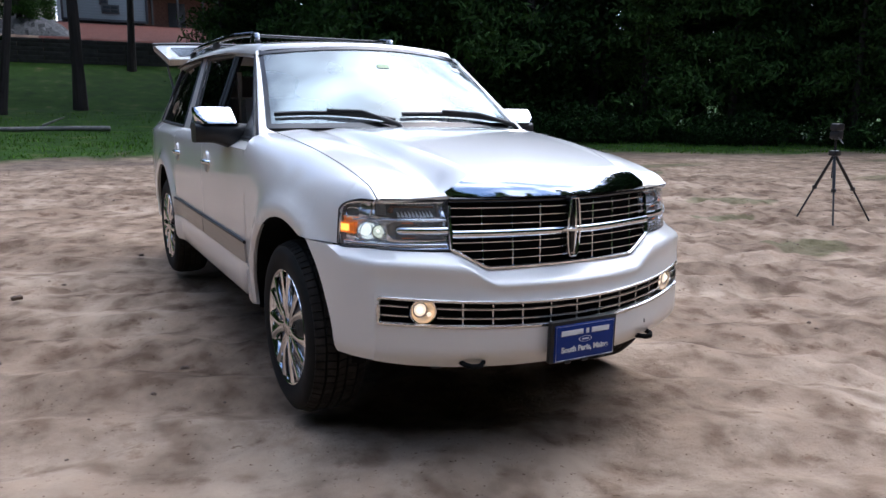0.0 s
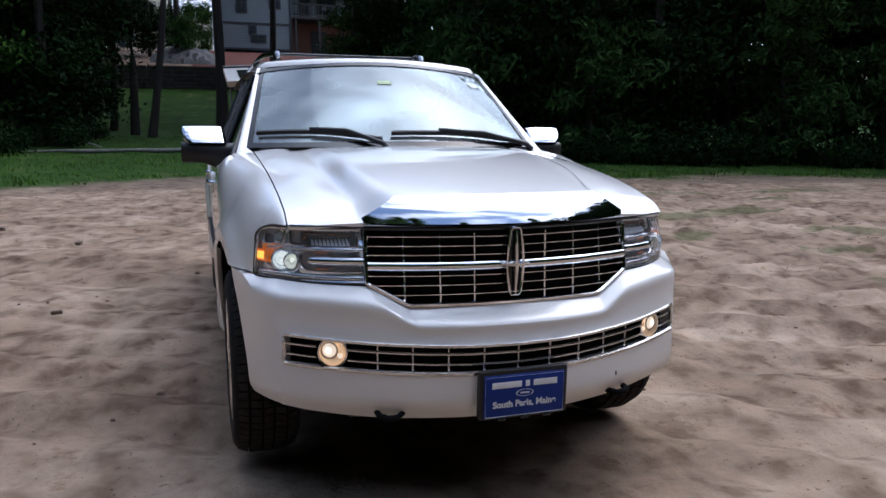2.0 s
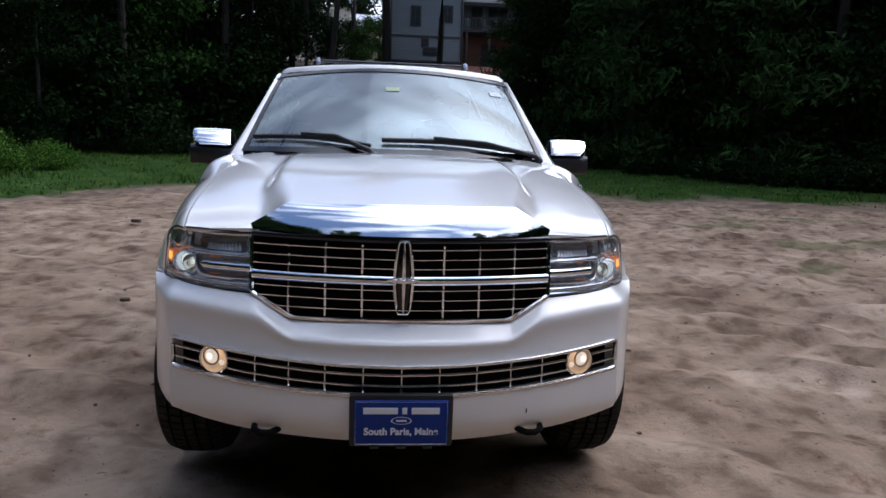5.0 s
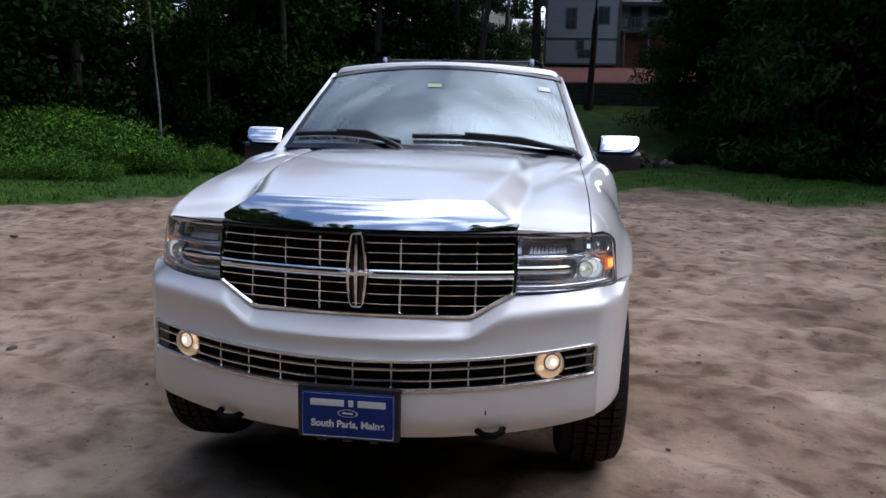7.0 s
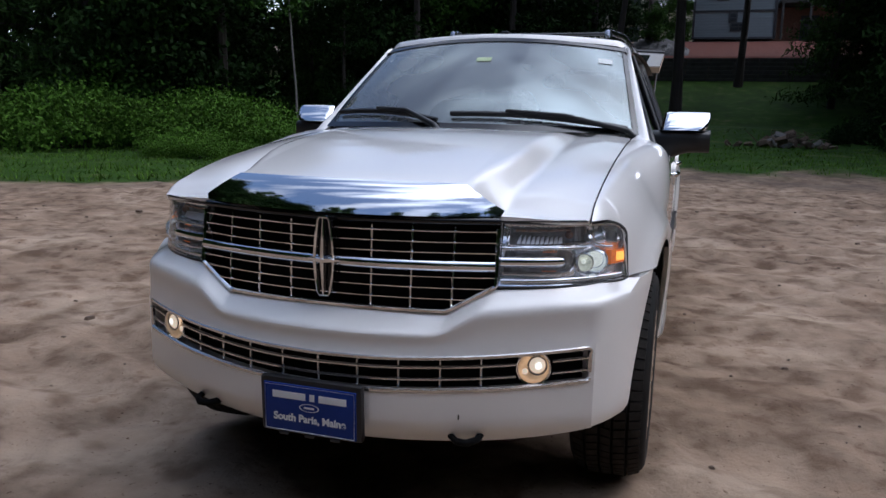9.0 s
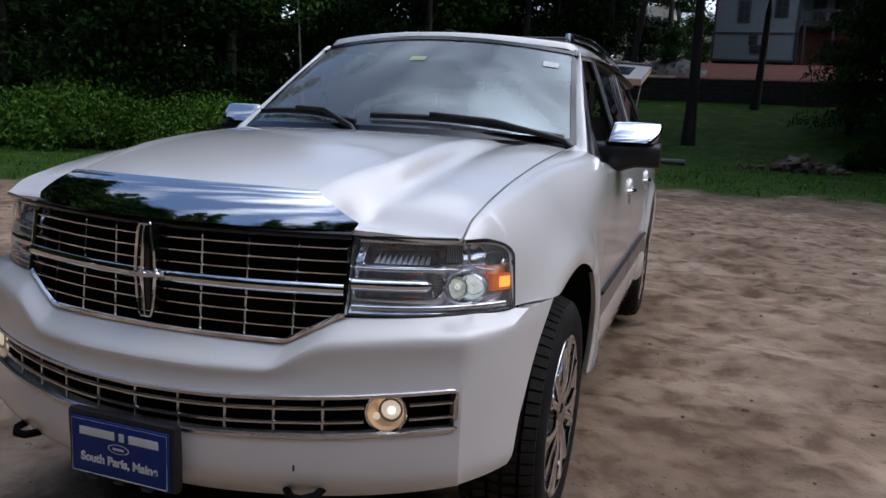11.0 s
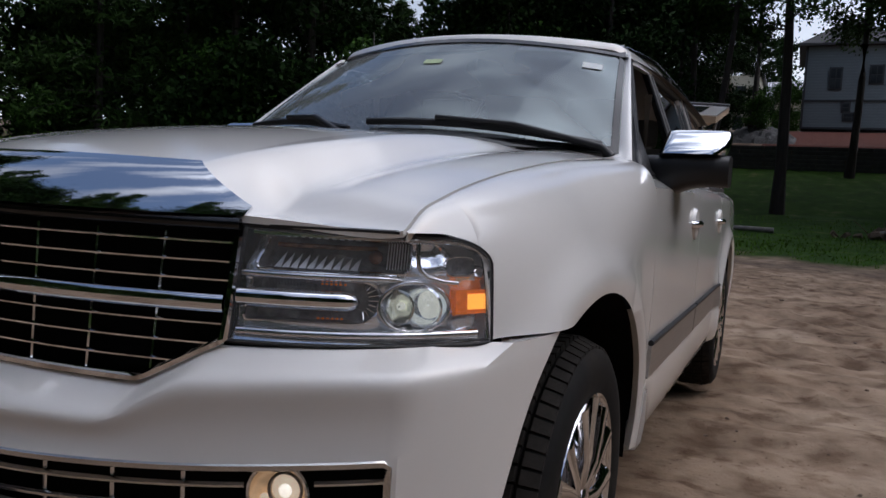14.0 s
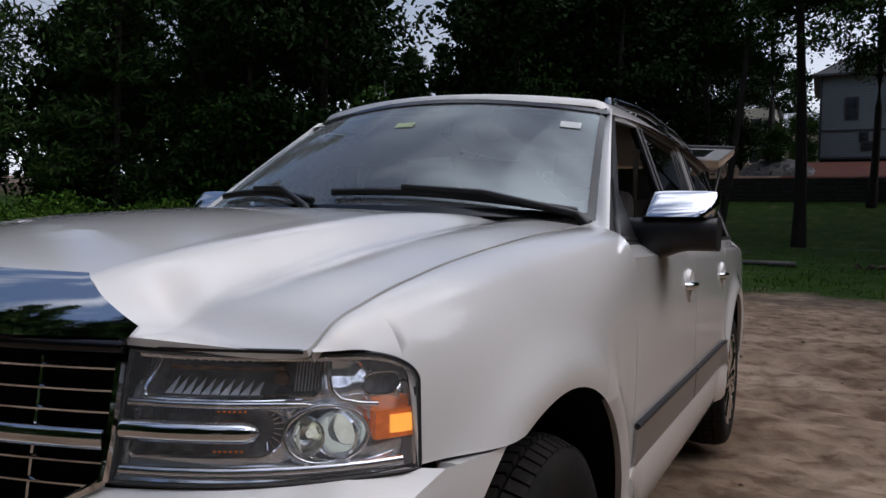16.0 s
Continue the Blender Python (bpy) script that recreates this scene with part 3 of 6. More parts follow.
    for doors, y in ((front_doors, 2.47), (rear_doors, 3.54)):
        for d, s in zip(doors, (-1, 1)):
            x = side_x(y, 1.08)
            h = tube("door_handle", [(s * (x - 0.005), y - 0.085, 1.060), (s * (x + 0.018), y - 0.06, 1.062), (s * (x + 0.024), y, 1.063), (s * (x + 0.018), y + 0.06, 1.062), (s * (x - 0.005), y + 0.085, 1.060)], 0.015, CHROME, d, "chrome pull handle", n=8)
            lathe("lock_cup", [(0.002, s * (x + 0.003)), (0.05, s * (x + 0.006)), (0.062, s * (x + 0.012)), (0.07, s * (x - 0.004))], WHITE, h, axis="x", at=(0, y, 1.060), n=24)

    # side mouldings on the doors, and the sill step
    for doors, y0, y1 in ((front_doors, 1.56, 2.64), (rear_doors, 2.657, 3.69)):
        for d, s in zip(doors, (-1, 1)):
            sheet("side_moulding", [[(s * (side_x(y, z) + 0.012), y, z) for z in np.linspace(0.585, 0.690, 5)] for y in np.linspace(y0, y1, 9)], MOLDING, d, "brushed bright lower moulding", lip=0.014)
            tube("moulding_strip", [(s * (side_x(y, 0.697) + 0.008), y, 0.699) for y in np.linspace(y0, y1, 9)], 0.010, BLACK, d, "black rubber strip", n=6)
    for s in (-1, 1):
        sheet("sill", [[(s * (side_x(y, z) + o), y, z) for z, o in ((0.37, -0.06), (0.385, 0.0), (0.41, 0.012), (0.47, 0.014), (0.56, 0.012), (0.582, 0.004))] for y in np.linspace(1.46, 3.68, 20)], WHITE, car, lip=0.02)

    # roof
    zr = curve([2.01, 2.41, 3.05, 4.0, 4.7, 5.1], [1.785, 1.823, 1.858, 1.862, 1.845, 1.815])
    P = []
    for k in np.linspace(0, 1, 40):
        row = []
        for u in np.linspace(-1, 1, 57):
            a = abs(u)
            if a < 0.75:
                x = a / 0.75 * 0.60
                drop = 0.105 * x * x
            else:
                q = (a - 0.75) / 0.25 * math.pi / 2
                x = 0.60 + 0.088 * math.sin(q)
                drop = 0.038 + 0.085 * (1 - math.cos(q))
            y = lerp(2.095 + 0.42 * x * x, 5.06 - 0.1 * x * x, k)
            row.append((math.copysign(x * lerp(1.0, 0.955, ease(k * 2.2)), u), y, zr(y) - drop))
        P.append(row)
    header = [[(x, y - 0.034 * (1 - f), z - 0.031 * (1 - f) ** 1.5 + 0.004) for x, y, z in P[0]] for f in (0, 0.3, 0.55, 0.75, 0.9)]
    P = header + [[(x, y, z + 0.004) for x, y, z in row] for row in P]
    sheet("roof", P, WHITE, car, "white roof skin", lip=0.02, sharp=50)
    box("roof_bead", (0.0, 2.3, 1.815), (0.05, 0.09, 0.03), BLACK, car, "small black roof antenna bead", bevel=0.012)

    # roof rack
    for s in (-1, 1):
        zrail = lambda y: zr(y) - 0.025 + 0.062
        pts = [(s * 0.50, 2.86, zr(2.86) - 0.02), (s * 0.50, 2.93, zr(2.9) + 0.02)] + [(s * lerp(0.50, 0.56, ease((y - 2.98) / 0.5)), y, zrail(y)) for y in np.linspace(3.0, 4.75, 12)] + [(s * 0.56, 4.85, zr(4.85) + 0.015), (s * 0.56, 4.93, zr(4.9) - 0.03)]
        rail = tube("roof_rail", pts, 0.016, BLACK_GLOSS, car, "black roof rail with bright end foot", n=8, flat=1.2)
        bm = bmesh.new()
        add_box(bm, (s * 0.50, 2.95, zr(2.95) + 0.0), (0.05, 0.16, 0.095), bevel=0.02, taper=0.7)
        part("rail_foot", bm, CHROME_SOFT, rail, "satin silver foot")
        for y in (3.9, 4.85):
            bm = bmesh.new()
            add_box(bm, (s * 0.56, y, zr(y) - 0.005), (0.05, 0.10, 0.07), bevel=0.02)
            part("rail_foot", bm, BLACK, rail)
    for y in (3.25, 4.5):
        tube("cross_bar", [(x, y, zr(y) + 0.045) for x in np.linspace(-0.54, 0.54, 9)], 0.018, BLACK, car, "black roof cross bar", n=8, flat=0.6)

    # windscreen
    ws = lambda u, v: (u * lerp(0.80, 0.665, v), lerp(1.44, 2.09, v) + lerp(0.34, 0.40, v) * (u * lerp(0.80, 0.665, v)) ** 2 - 0.012 * math.sin(math.pi * v), lerp(1.298, 1.783, v) - lerp(0.015, 0.105, v) * (u * lerp(0.80, 0.665, v)) ** 2 + 0.012 * math.sin(math.pi * v))
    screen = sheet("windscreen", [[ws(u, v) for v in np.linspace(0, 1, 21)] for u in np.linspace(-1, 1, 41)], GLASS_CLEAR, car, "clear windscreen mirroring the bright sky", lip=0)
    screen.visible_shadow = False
    off = lambda p: (p[0] * 1.0, p[1] - 0.004, p[2] + 0.004)
    P = []
    for w in (0.0, 0.5, 1.0):
        e0, e1 = 1 - 0.03 * w, 0.06 * w
        path = [ws(lerp(-e0, e0, k), 1 - 0.07 * w) for k in np.linspace(0, 1, 24)] + [ws(e0, lerp(1 - 0.07 * w, 0.05 * w, k)) for k in np.linspace(0, 1, 14)[1:]]
        path += [ws(lerp(e0, -e0, k), 0.05 * w) for k in np.linspace(0, 1, 24)[1:]] + [ws(-e0, lerp(0.05 * w, 1 - 0.07 * w, k)) for k in np.linspace(0, 1, 14)[1:]]
        P.append([off(p) for p in path])
    sheet("screen_border", P, BLACK_GLOSS, screen, "black border of the windscreen", lip=0)
    for nm, u, v, du, dv, mat, lab in (("inspection_sticker", -0.02, 0.70, 0.055, 0.045, STICKER_G, "pale green sticker"), ("parking_sticker", 0.84, 0.765, 0.05, 0.06, STICKER_W, "white sticker")):
        sheet(nm, [[tuple(Vector(ws(a, b)) + Vector((0, -0.003, 0.003))) for b in (v - dv / 2, v + dv / 2)] for a in (u - du, u + du)], mat, screen, lab, lip=0)

    # cowl and wipers
    sheet("cowl", [[(x, lerp(hood_rear(x)[0] - 0.07, 1.455 + 0.34 * x * x, k), lerp(hood_rear(x)[1] - 0.035, 1.288 - 0.015 * x * x, k)) for k in np.linspace(0, 1, 5)] for x in np.linspace(-0.735, 0.735, 31)], TRIM_GREY, car, "dark grey slotted cowl", lip=0, out=np.array((0, -0.3, 1)))
    for i in range(-9, 10):
        x = i * 0.075
        box("cowl_slat", (x, hood_rear(x)[0] + 0.022, hood_rear(x)[1] - 0.020), (0.045, 0.02, 0.008), BLACK, car, bevel=0.003)
    lift = lambda u, v, h: Vector(ws(u, v)) + Vector((0, -0.75 * h, 0.66 * h))
    for u0, v0, u1, v1, um in ((-0.95, 0.135, -0.16, 0.055, -0.62), (-0.09, 0.115, 0.94, 0.035, 0.25)):
        blade = [lift(lerp(u0, u1, k), lerp(v0, v1, k) + 0.035 * math.sin(math.pi * k), 0.02) for k in np.linspace(0, 1, 12)]
        w = tube("wiper", blade, 0.009, BLACK, car, "black wiper blade and arm resting on the windscreen", n=6, flat=1.4)
        arm = [lift(um, lerp(v0, v1, (um - u0) / (u1 - u0)) + 0.045, 0.035), lift(lerp(um, u1, 0.5), lerp(v0, v1, 0.6) + 0.035, 0.04), lift(u1, 0.0, 0.03), lift(u1 + 0.03, -0.04, 0.012)]
        tube("wiper_arm", arm, [0.010, 0.011, 0.014, 0.02], BLACK, w, n=8)

    # pillars of the cabin, window glass and frames
    def pane(s, quad, n=10, inset=0.0):
        (ya, za), (yb, zb_), (yc, zc), (yd, zd) = quad
        return [[(s * (side_x(lerp(lerp(ya, yd, u), lerp(yb, yc, u), v), lerp(lerp(za, zd, u), lerp(zb_, zc, u), v)) - inset), lerp(lerp(ya, yd, u), lerp(yb, yc, u), v), lerp(lerp(za, zd, u), lerp(zb_, zc, u), v)) for v in np.linspace(0, 1, n)] for u in np.linspace(0, 1, n)]
    front_q = ((1.63, 1.235), (2.29, 1.71), (2.72, 1.735), (2.60, 1.235))
    rear_q = ((2.69, 1.237), (2.80, 1.738), (3.75, 1.752), (3.42, 1.24))
    quart_q = ((3.70, 1.243), (3.95, 1.755), (4.90, 1.745), (5.02, 1.258))
    for s, fd, rd in ((-1, front_doors[0], rear_doors[0]), (1, front_doors[1], rear_doors[1])):
        P = []
        for k in np.linspace(0, 1, 16):
            a = Vector(ws(1, k))
            if k < 0.02:
                a = Vector((0.79, 1.645, 1.285))
            b = Vector((lerp(0.858, 0.690, k), lerp(1.60, 2.235, k), lerp(1.250, 1.727, k)))
            row = []
            for q in np.linspace(0, 1, 6):
                p = a.lerp(b, q) + Vector((0.4, -0.25, 0.3)) * 0.012 * math.sin(math.pi * q)
                row.append((s * p.x, p.y, p.z))
            P.append(row)
        foot = []
        for phi in np.linspace(0.0, 1.25, 6):
            foot.append((s * (GAP_X(1.545) + (side_x(1.545, 0.9) - GAP_X(1.545)) * math.sin(phi) ** 0.5), 1.545, 0.9 + (GAP_Z(1.545) - 0.9) * math.cos(phi) ** 0.42))
        P.insert(0, foot)
        sheet("front_pillar", P, WHITE, car, lip=0.02)
        P = []
        for k in np.linspace(0, 1, 12):
            b = Vector((lerp(0.857, 0.687, k), lerp(1.605, 2.24, k), lerp(1.247, 1.724, k)))
            y, z = lerp(1.635, 2.29, k), lerp(1.225, 1.71, k)
            e = Vector((side_x(y, z) - 0.002, y, z))
            P.append([(s * p.x, p.y, p.z) for p in (b.lerp(e, q) for q in (0, 0.5, 1))])
        sheet("pillar_trim", P, BLACK, car, "black trim between pillar and window", lip=0.012)
        c_pillar = pane(s, ((3.41, 1.235), (3.74, 1.76), (3.965, 1.762), (3.715, 1.24)))
        sheet("rear_pillar", c_pillar, WHITE, car, lip=0.02)
        sheet("tail_pillar", pane(s, ((5.01, 1.245), (4.89, 1.755), (5.05, 1.765), (5.38, 1.25))), WHITE, car, lip=0.02)
        sheet("belt_strip", pane(s, ((1.60, 1.222), (1.60, 1.243), (3.34, 1.252), (3.34, 1.230)), inset=-0.004), BLACK, car, lip=0.01)
        sheet("centre_pillar", pane(s, ((2.585, 1.235), (2.70, 1.742), (2.82, 1.744), (2.71, 1.237)), inset=0.004), BLACK_GLOSS, car, lip=0.02)
        sheet("rear_door_window", pane(s, rear_q, inset=0.012), GLASS_DARK, rd, "dark privacy glass", lip=0).visible_shadow = False
        sheet("rear_side_window", pane(s, quart_q, inset=0.008), GLASS_DARK, car, "dark privacy glass", lip=0).visible_shadow = False
        for q, parent in ((front_q, fd), (rear_q, rd), (quart_q, car)):
            P = pane(s, q, 12, 0.004)
            loop = P[0] + [r[-1] for r in P[1:]] + P[-1][::-1][1:] + [r[0] for r in P[::-1][1:-1]]
            tube("window_frame", loop, 0.013, BLACK, parent, "black window frame", n=6, closed=True, up=(1, 0, 0))
        # mirror
        arm = sheet("mirror_sail", [[(s * (side_x(y, z) + 0.004), y, z) for z in np.linspace(1.235, lerp(1.25, 1.44, (y - 1.64) / 0.23), 4)] for y in np.linspace(1.64, 1.87, 5)], BLACK, fd, lip=0.01)
        shell = []
        for k in np.linspace(0, 1, 11):
            x = lerp(0.795, 1.122, k)
            z0, z1 = lerp(1.120, 1.205, ease(k * 1.3)), lerp(1.310, 1.316, k)
            d = lerp(0.05, 0.095, min(k * 2.2, 1)) * (1 if k < 0.85 else lerp(1, 0.75, (k - 0.85) / 0.15))
            yc = 1.95 + 0.03 * k
            ring = []
            for a in np.linspace(0, 2 * math.pi, 20, endpoint=False):
                c, q = math.cos(a), math.sin(a)
                ring.append((s * x, yc + d * math.copysign(abs(c) ** 0.6, c), lerp(z0, z1, 0.5) + (z1 - z0) / 2 * math.copysign(abs(q) ** 0.5, q)))
            shell.append(ring)
        bm = bmesh.new()
        rings = [[bm.verts.new(p) for p in r] for r in shell]
        for A, B in zip(rings, rings[1:]):
            for j in range(20):
                bm.faces.new((A[j], A[(j + 1) % 20], B[(j + 1) % 20], B[j]))
        bm.faces.new(rings[0]), bm.faces.new(rings[-1])
        bmesh.ops.recalc_face_normals(bm, faces=bm.faces)
        mirror = part("door_mirror", bm, BLACK, fd, "black mirror housing with a chrome cap")
        bm = bmesh.new()
        rings = []
        for k in np.linspace(0, 1, 9):
            z = lerp(1.314, 1.398, k)
            grow = lerp(1.0, 0.82, k**2)
            xa, xb = lerp(0.882, 0.905, k), lerp(1.098, 1.130, k ** 0.7) - 0.012 * k**4
            ya, yb = lerp(1.865, 1.95, k**1.3), lerp(2.07, 2.05, k)
            ring = []
            for a in np.linspace(0, 2 * math.pi, 24, endpoint=False):
                c, q = math.cos(a), math.sin(a)
                ring.append(bm.verts.new((s * ((xa + xb) / 2 + (xb - xa) / 2 * math.copysign(abs(c) ** 0.35, c)), (ya + yb) / 2 + (yb - ya) / 2 * math.copysign(abs(q) ** 0.5, q), z + (0.004 * (1 - abs(c)) if k > 0.9 else 0))))
            rings.append(ring)
        for A, B in zip(rings, rings[1:]):
            for j in range(24):
                bm.faces.new((A[j], A[(j + 1) % 24], B[(j + 1) % 24], B[j]))
        bm.faces.new(rings[0]), bm.faces.new(rings[-1])
        bmesh.ops.recalc_face_normals(bm, faces=bm.faces)
        part("mirror_cap", bm, CHROME, mirror, "chrome mirror cap", sharp=50)
        box("mirror_glass", (s * 1.0, 2.068, 1.29), (0.2, 0.012, 0.15), CHROME, mirror, bevel=0.004)

    # headlamps
    for s in (-1, 1):
        def hp(k, z, d=0.0):
            x = lerp(0.508, 0.868, k)
            y = HEAD_Y(x) + (z - 0.865) / 0.19 * lerp(0.038, 0.012, k)
            xo = x - (z - 0.865) / 0.19 * 0.016 * k * k
            return (s * (xo - d * 0.45 * k), y + d, z)
        top = lambda k: 1.057 - 0.004 * k - 0.050 * (1 - math.sqrt(max(0.0, 1 - max(0.0, (k - 0.83) / 0.17) ** 2)))
        back = sheet("headlamp", [[hp(k, lerp(0.866, top(k), v), 0.07 + 0.03 * v) for v in np.linspace(0, 1, 8)] for k in np.linspace(0, 1, 24)], BLACK, car, "clear headlamp with chrome bezels, lit projector and amber marker", lip=0, out=np.array((0, -1, 0)))
        ks = list(np.linspace(0, 0.83, 28)) + [0.83 + 0.17 * math.sin(a) for a in np.linspace(0.06, math.pi / 2, 20)]
        lens = sheet("lens", [[hp(k, lerp(0.866, top(k), v)) for v in np.linspace(0, 1, 14)] for k in ks], GLASS_HAZE, back, "clear, faintly hazed lens", lip=0)
        lens.visible_shadow = False
        rim = [hp(k, 0.866, 0.004) for k in np.linspace(0, 1, 24)] + [hp(1, z, 0.004) for z in np.linspace(0.88, 0.995, 6)] + [hp(k, top(k), 0.004) for k in ks[::-1]] + [hp(0, z, 0.004) for z in np.linspace(1.03, 0.89, 5)]
        tube("seal", rim, 0.004, BLACK, back, "black rubber seal", n=6, closed=True)

        def oval(k0, k1, z0, z1, left, right, n=8):
            """A slot's outline in the lamp's face, with its own corner radius at either end (in heights)."""
            h = z1 - z0
            kk = 1 / 0.40
            pts = []
            for ck, cz, r, a0 in ((k1, z0, right, -90), (k1, z1, right, 0), (k0, z1, left, 90), (k0, z0, left, 180)):
                r = r * h
                ox = ck - r * kk if ck == k1 else ck + r * kk
                oz = cz + r if cz == z0 else cz - r
                for i in range(n + 1):
                    a = radians(a0 + 90 * i / n)
                    pts.append((ox + r * kk * math.cos(a), oz + r * math.sin(a)))
            return pts

        def relief(k, z):
            """Depth of the bezel behind the lens: a ledge between the slots, a hollow round the projector, a folded outer end."""
            d = 0.014 + 0.010 * ease((z - 0.99) / 0.05) + 0.10 * (z - 0.869) + 0.005 * math.sin((z - 0.880) * 95 + 1.5 * k)
            d -= 0.007 * math.exp(-((z - 0.9795) / 0.006) ** 2) * (1 - ease((k - 0.62) / 0.12))
            d += 0.022 * math.exp(-((((k - 0.735) / 0.15) ** 2 + ((z - 0.931) / 0.055) ** 2)) ** 1.5)
            d += 0.020 * max(0.0, k - 0.885) / 0.115 * ease((0.99 - z) / 0.04)
            d += 0.007 * math.sin((z - 0.965) * 75 + 9 * k) * ease((k - 0.76) / 0.08) * ease((z - 0.962) / 0.012)
            return d
        slots = [(oval(0.05, 0.70, 0.986, 1.045, 0.2, 0.15), 0.052, SLOT_DARK, "park_lamp_recess"), (oval(0.03, 0.605, 0.901, 0.973, 0.1, 0.5), 0.048, SLOT_DARK, "turn_lamp_recess"),
                 (oval(0.835, 0.945, 0.985, 1.018, 0.4, 0.45), 0.036, SLOT_DARK, "corner_recess"), (oval(0.625, 0.850, 0.890, 0.972, 0.5, 0.5), 0.058, BEZEL, "projector_bowl")]

        def span(loop, k):
            """Where an upright line at k enters and leaves a slot."""
            zs = [lerp(a[1], b[1], (k - a[0]) / (b[0] - a[0])) for a, b in zip(loop, loop[1:] + loop[:1]) if (a[0] - k) * (b[0] - k) <= 0 and a[0] != b[0]]
            return (min(zs), max(zs)) if len(zs) > 1 else None
        V, Fc = [], []
        cols = np.linspace(0.006, 0.992, 180)
        for ka, kb in zip(cols, cols[1:]):
            cuts = []
            for loop, *rest in slots:
                a, b = span(loop, ka), span(loop, kb)
                if a and b:
                    cuts.append((a, b))
            cuts.sort()
            lo = (0.869, 0.869)
            for a, b in cuts + [((top(ka) - 0.004, 9), (top(kb) - 0.004, 9))]:
                for q in range(10):
                    o = len(V)
                    for k, z0, z1, r in ((ka, lo[0], a[0], q), (kb, lo[1], b[0], q), (kb, lo[1], b[0], q + 1), (ka, lo[0], a[0], q + 1)):
                        z = lerp(z0, z1, r / 10)
                        V.append(hp(k, z, relief(k, z)))
                    Fc.append([o, o + 1, o + 2, o + 3])
                lo = (a[1], b[1])
        bm = bmesh.new()
        vs = [bm.verts.new(v) for v in V]
        for f in Fc:
            bm.faces.new([vs[q] for q in f])
        bmesh.ops.remove_doubles(bm, verts=bm.verts[:], dist=0.00002)
        bmesh.ops.recalc_face_normals(bm, faces=bm.faces)
        part("bezel", bm, BEZEL, back, "polished chrome bezel", sharp=50)
        for loop, deep, mat, nm in slots:
            ck, cz = sum(p[0] for p in loop) / len(loop), sum(p[1] for p in loop) / len(loop)
            V, Fc = [], []
            n = len(loop)
            V += [hp(k, z, relief(k, z) - 0.002) for k, z in loop]
            for sh, d in ((0.985, 0.024), (0.95, deep)):
                V += [hp(lerp(ck, k, sh), lerp(cz, z, sh), d + 0.010 * ease((z - 0.99) / 0.05)) for k, z in loop]
            V.append(hp(ck, cz, deep + 0.006))
            for r in range(2):
                Fc += [[r * n + i, r * n + (i + 1) % n, (r + 1) * n + (i + 1) % n, (r + 1) * n + i] for i in range(n)]
            Fc += [[2 * n + i, 2 * n + (i + 1) % n, 3 * n] for i in range(n)]
            mesh_object(nm, V, Fc, mat, back, "smoked ribbed reflector" if mat == SLOT_DARK else "")
            tube("slot_rim", [hp(k, z, relief(k, z) - 0.001) for k, z in loop], 0.0036 if nm == "park_lamp_recess" else 0.0026, CHROME, back, n=6, closed=True)
        # bars of the bezel
        tube("bezel_bar", [hp(k, 0.9795, 0.012) for k in np.linspace(0.01, 0.60, 16)] + [hp(0.66, 0.978, 0.016), hp(0.70, 0.975, 0.022)], [0.0062] * 16 + [0.005, 0.002], CHROME, back, n=10)
        tube("bezel_bar", [hp(k, 0.883, 0.013) for k in np.linspace(0.02, 0.95, 24)], 0.0085, CHROME, back, n=10)
        tube("guide_bar", [hp(k, 0.940, 0.014) for k in np.linspace(0.004, 0.475, 14)] + [hp(0.495, 0.939, 0.017), hp(0.508, 0.938, 0.022), hp(0.514, 0.938, 0.028)], [0.0175] * 14 + [0.0155, 0.011, 0.005], CHROME, back, "bright guide bar", n=14)
        tube("bezel_edge", [hp(k, z, 0.014) for k, z in ((0.737, 1.050), (0.737, 1.022), (0.745, 0.998), (0.775, 0.983), (0.83, 0.976), (0.885, 0.973))], 0.005, CHROME, back, n=8)
        tube("bezel_edge", [hp(k, top(k) - 0.008, 0.012) for k in ks[1:-3]], 0.0045, CHROME, back, n=6)
        tube("bezel_edge", [hp(0.986, z, 0.010) for z in np.linspace(0.874, 0.995, 8)], 0.0045, CHROME, back, n=6)
        # cut facets, ribs and small reflex dots in the recesses
        for i in range(10):
            k, h = 0.12 + i * 0.038, lerp(0.026, 0.019, i / 9)
            q = [Vector(hp(k, 0.991, 0.030)), Vector(hp(k + 0.034, 0.991, 0.030)), Vector(hp(k + 0.034, 0.991 + h, 0.044)), Vector(hp(k + 0.010, 0.995 + h * 0.5, 0.050))]
            mesh_object("facet", q, [[0, 1, 2], [0, 2, 3], [1, 3, 2], [0, 3, 1]], LAMP_SILVER, back, smooth=False)
        tube("facet_strip", [hp(k, 1.028, 0.046) for k in np.linspace(0.10, 0.56, 10)], 0.004, LAMP_BROWN, back, n=6)
        bm = bmesh.new()
        bmesh.ops.create_uvsphere(bm, u_segments=16, v_segments=10, radius=0.013)
        part("park_bulb", bm, LAMP_BROWN, back, "unlit amber tinted bulb", sharp=80).location = hp(0.555, 1.014, 0.045)
        for i in range(8):
            k = 0.605 + i * 0.0115
            tube("rib", [hp(k, 0.993, 0.044), hp(k, 1.038, 0.050)], 0.0014, LAMP_SILVER, back, n=4)
        for i in range(16):
            k = 0.10 + i * 0.0145
            tube("rib", [hp(k, 0.960, 0.040), hp(k, 0.970, 0.036)], 0.0014, CHROME_SOFT, back, n=4)
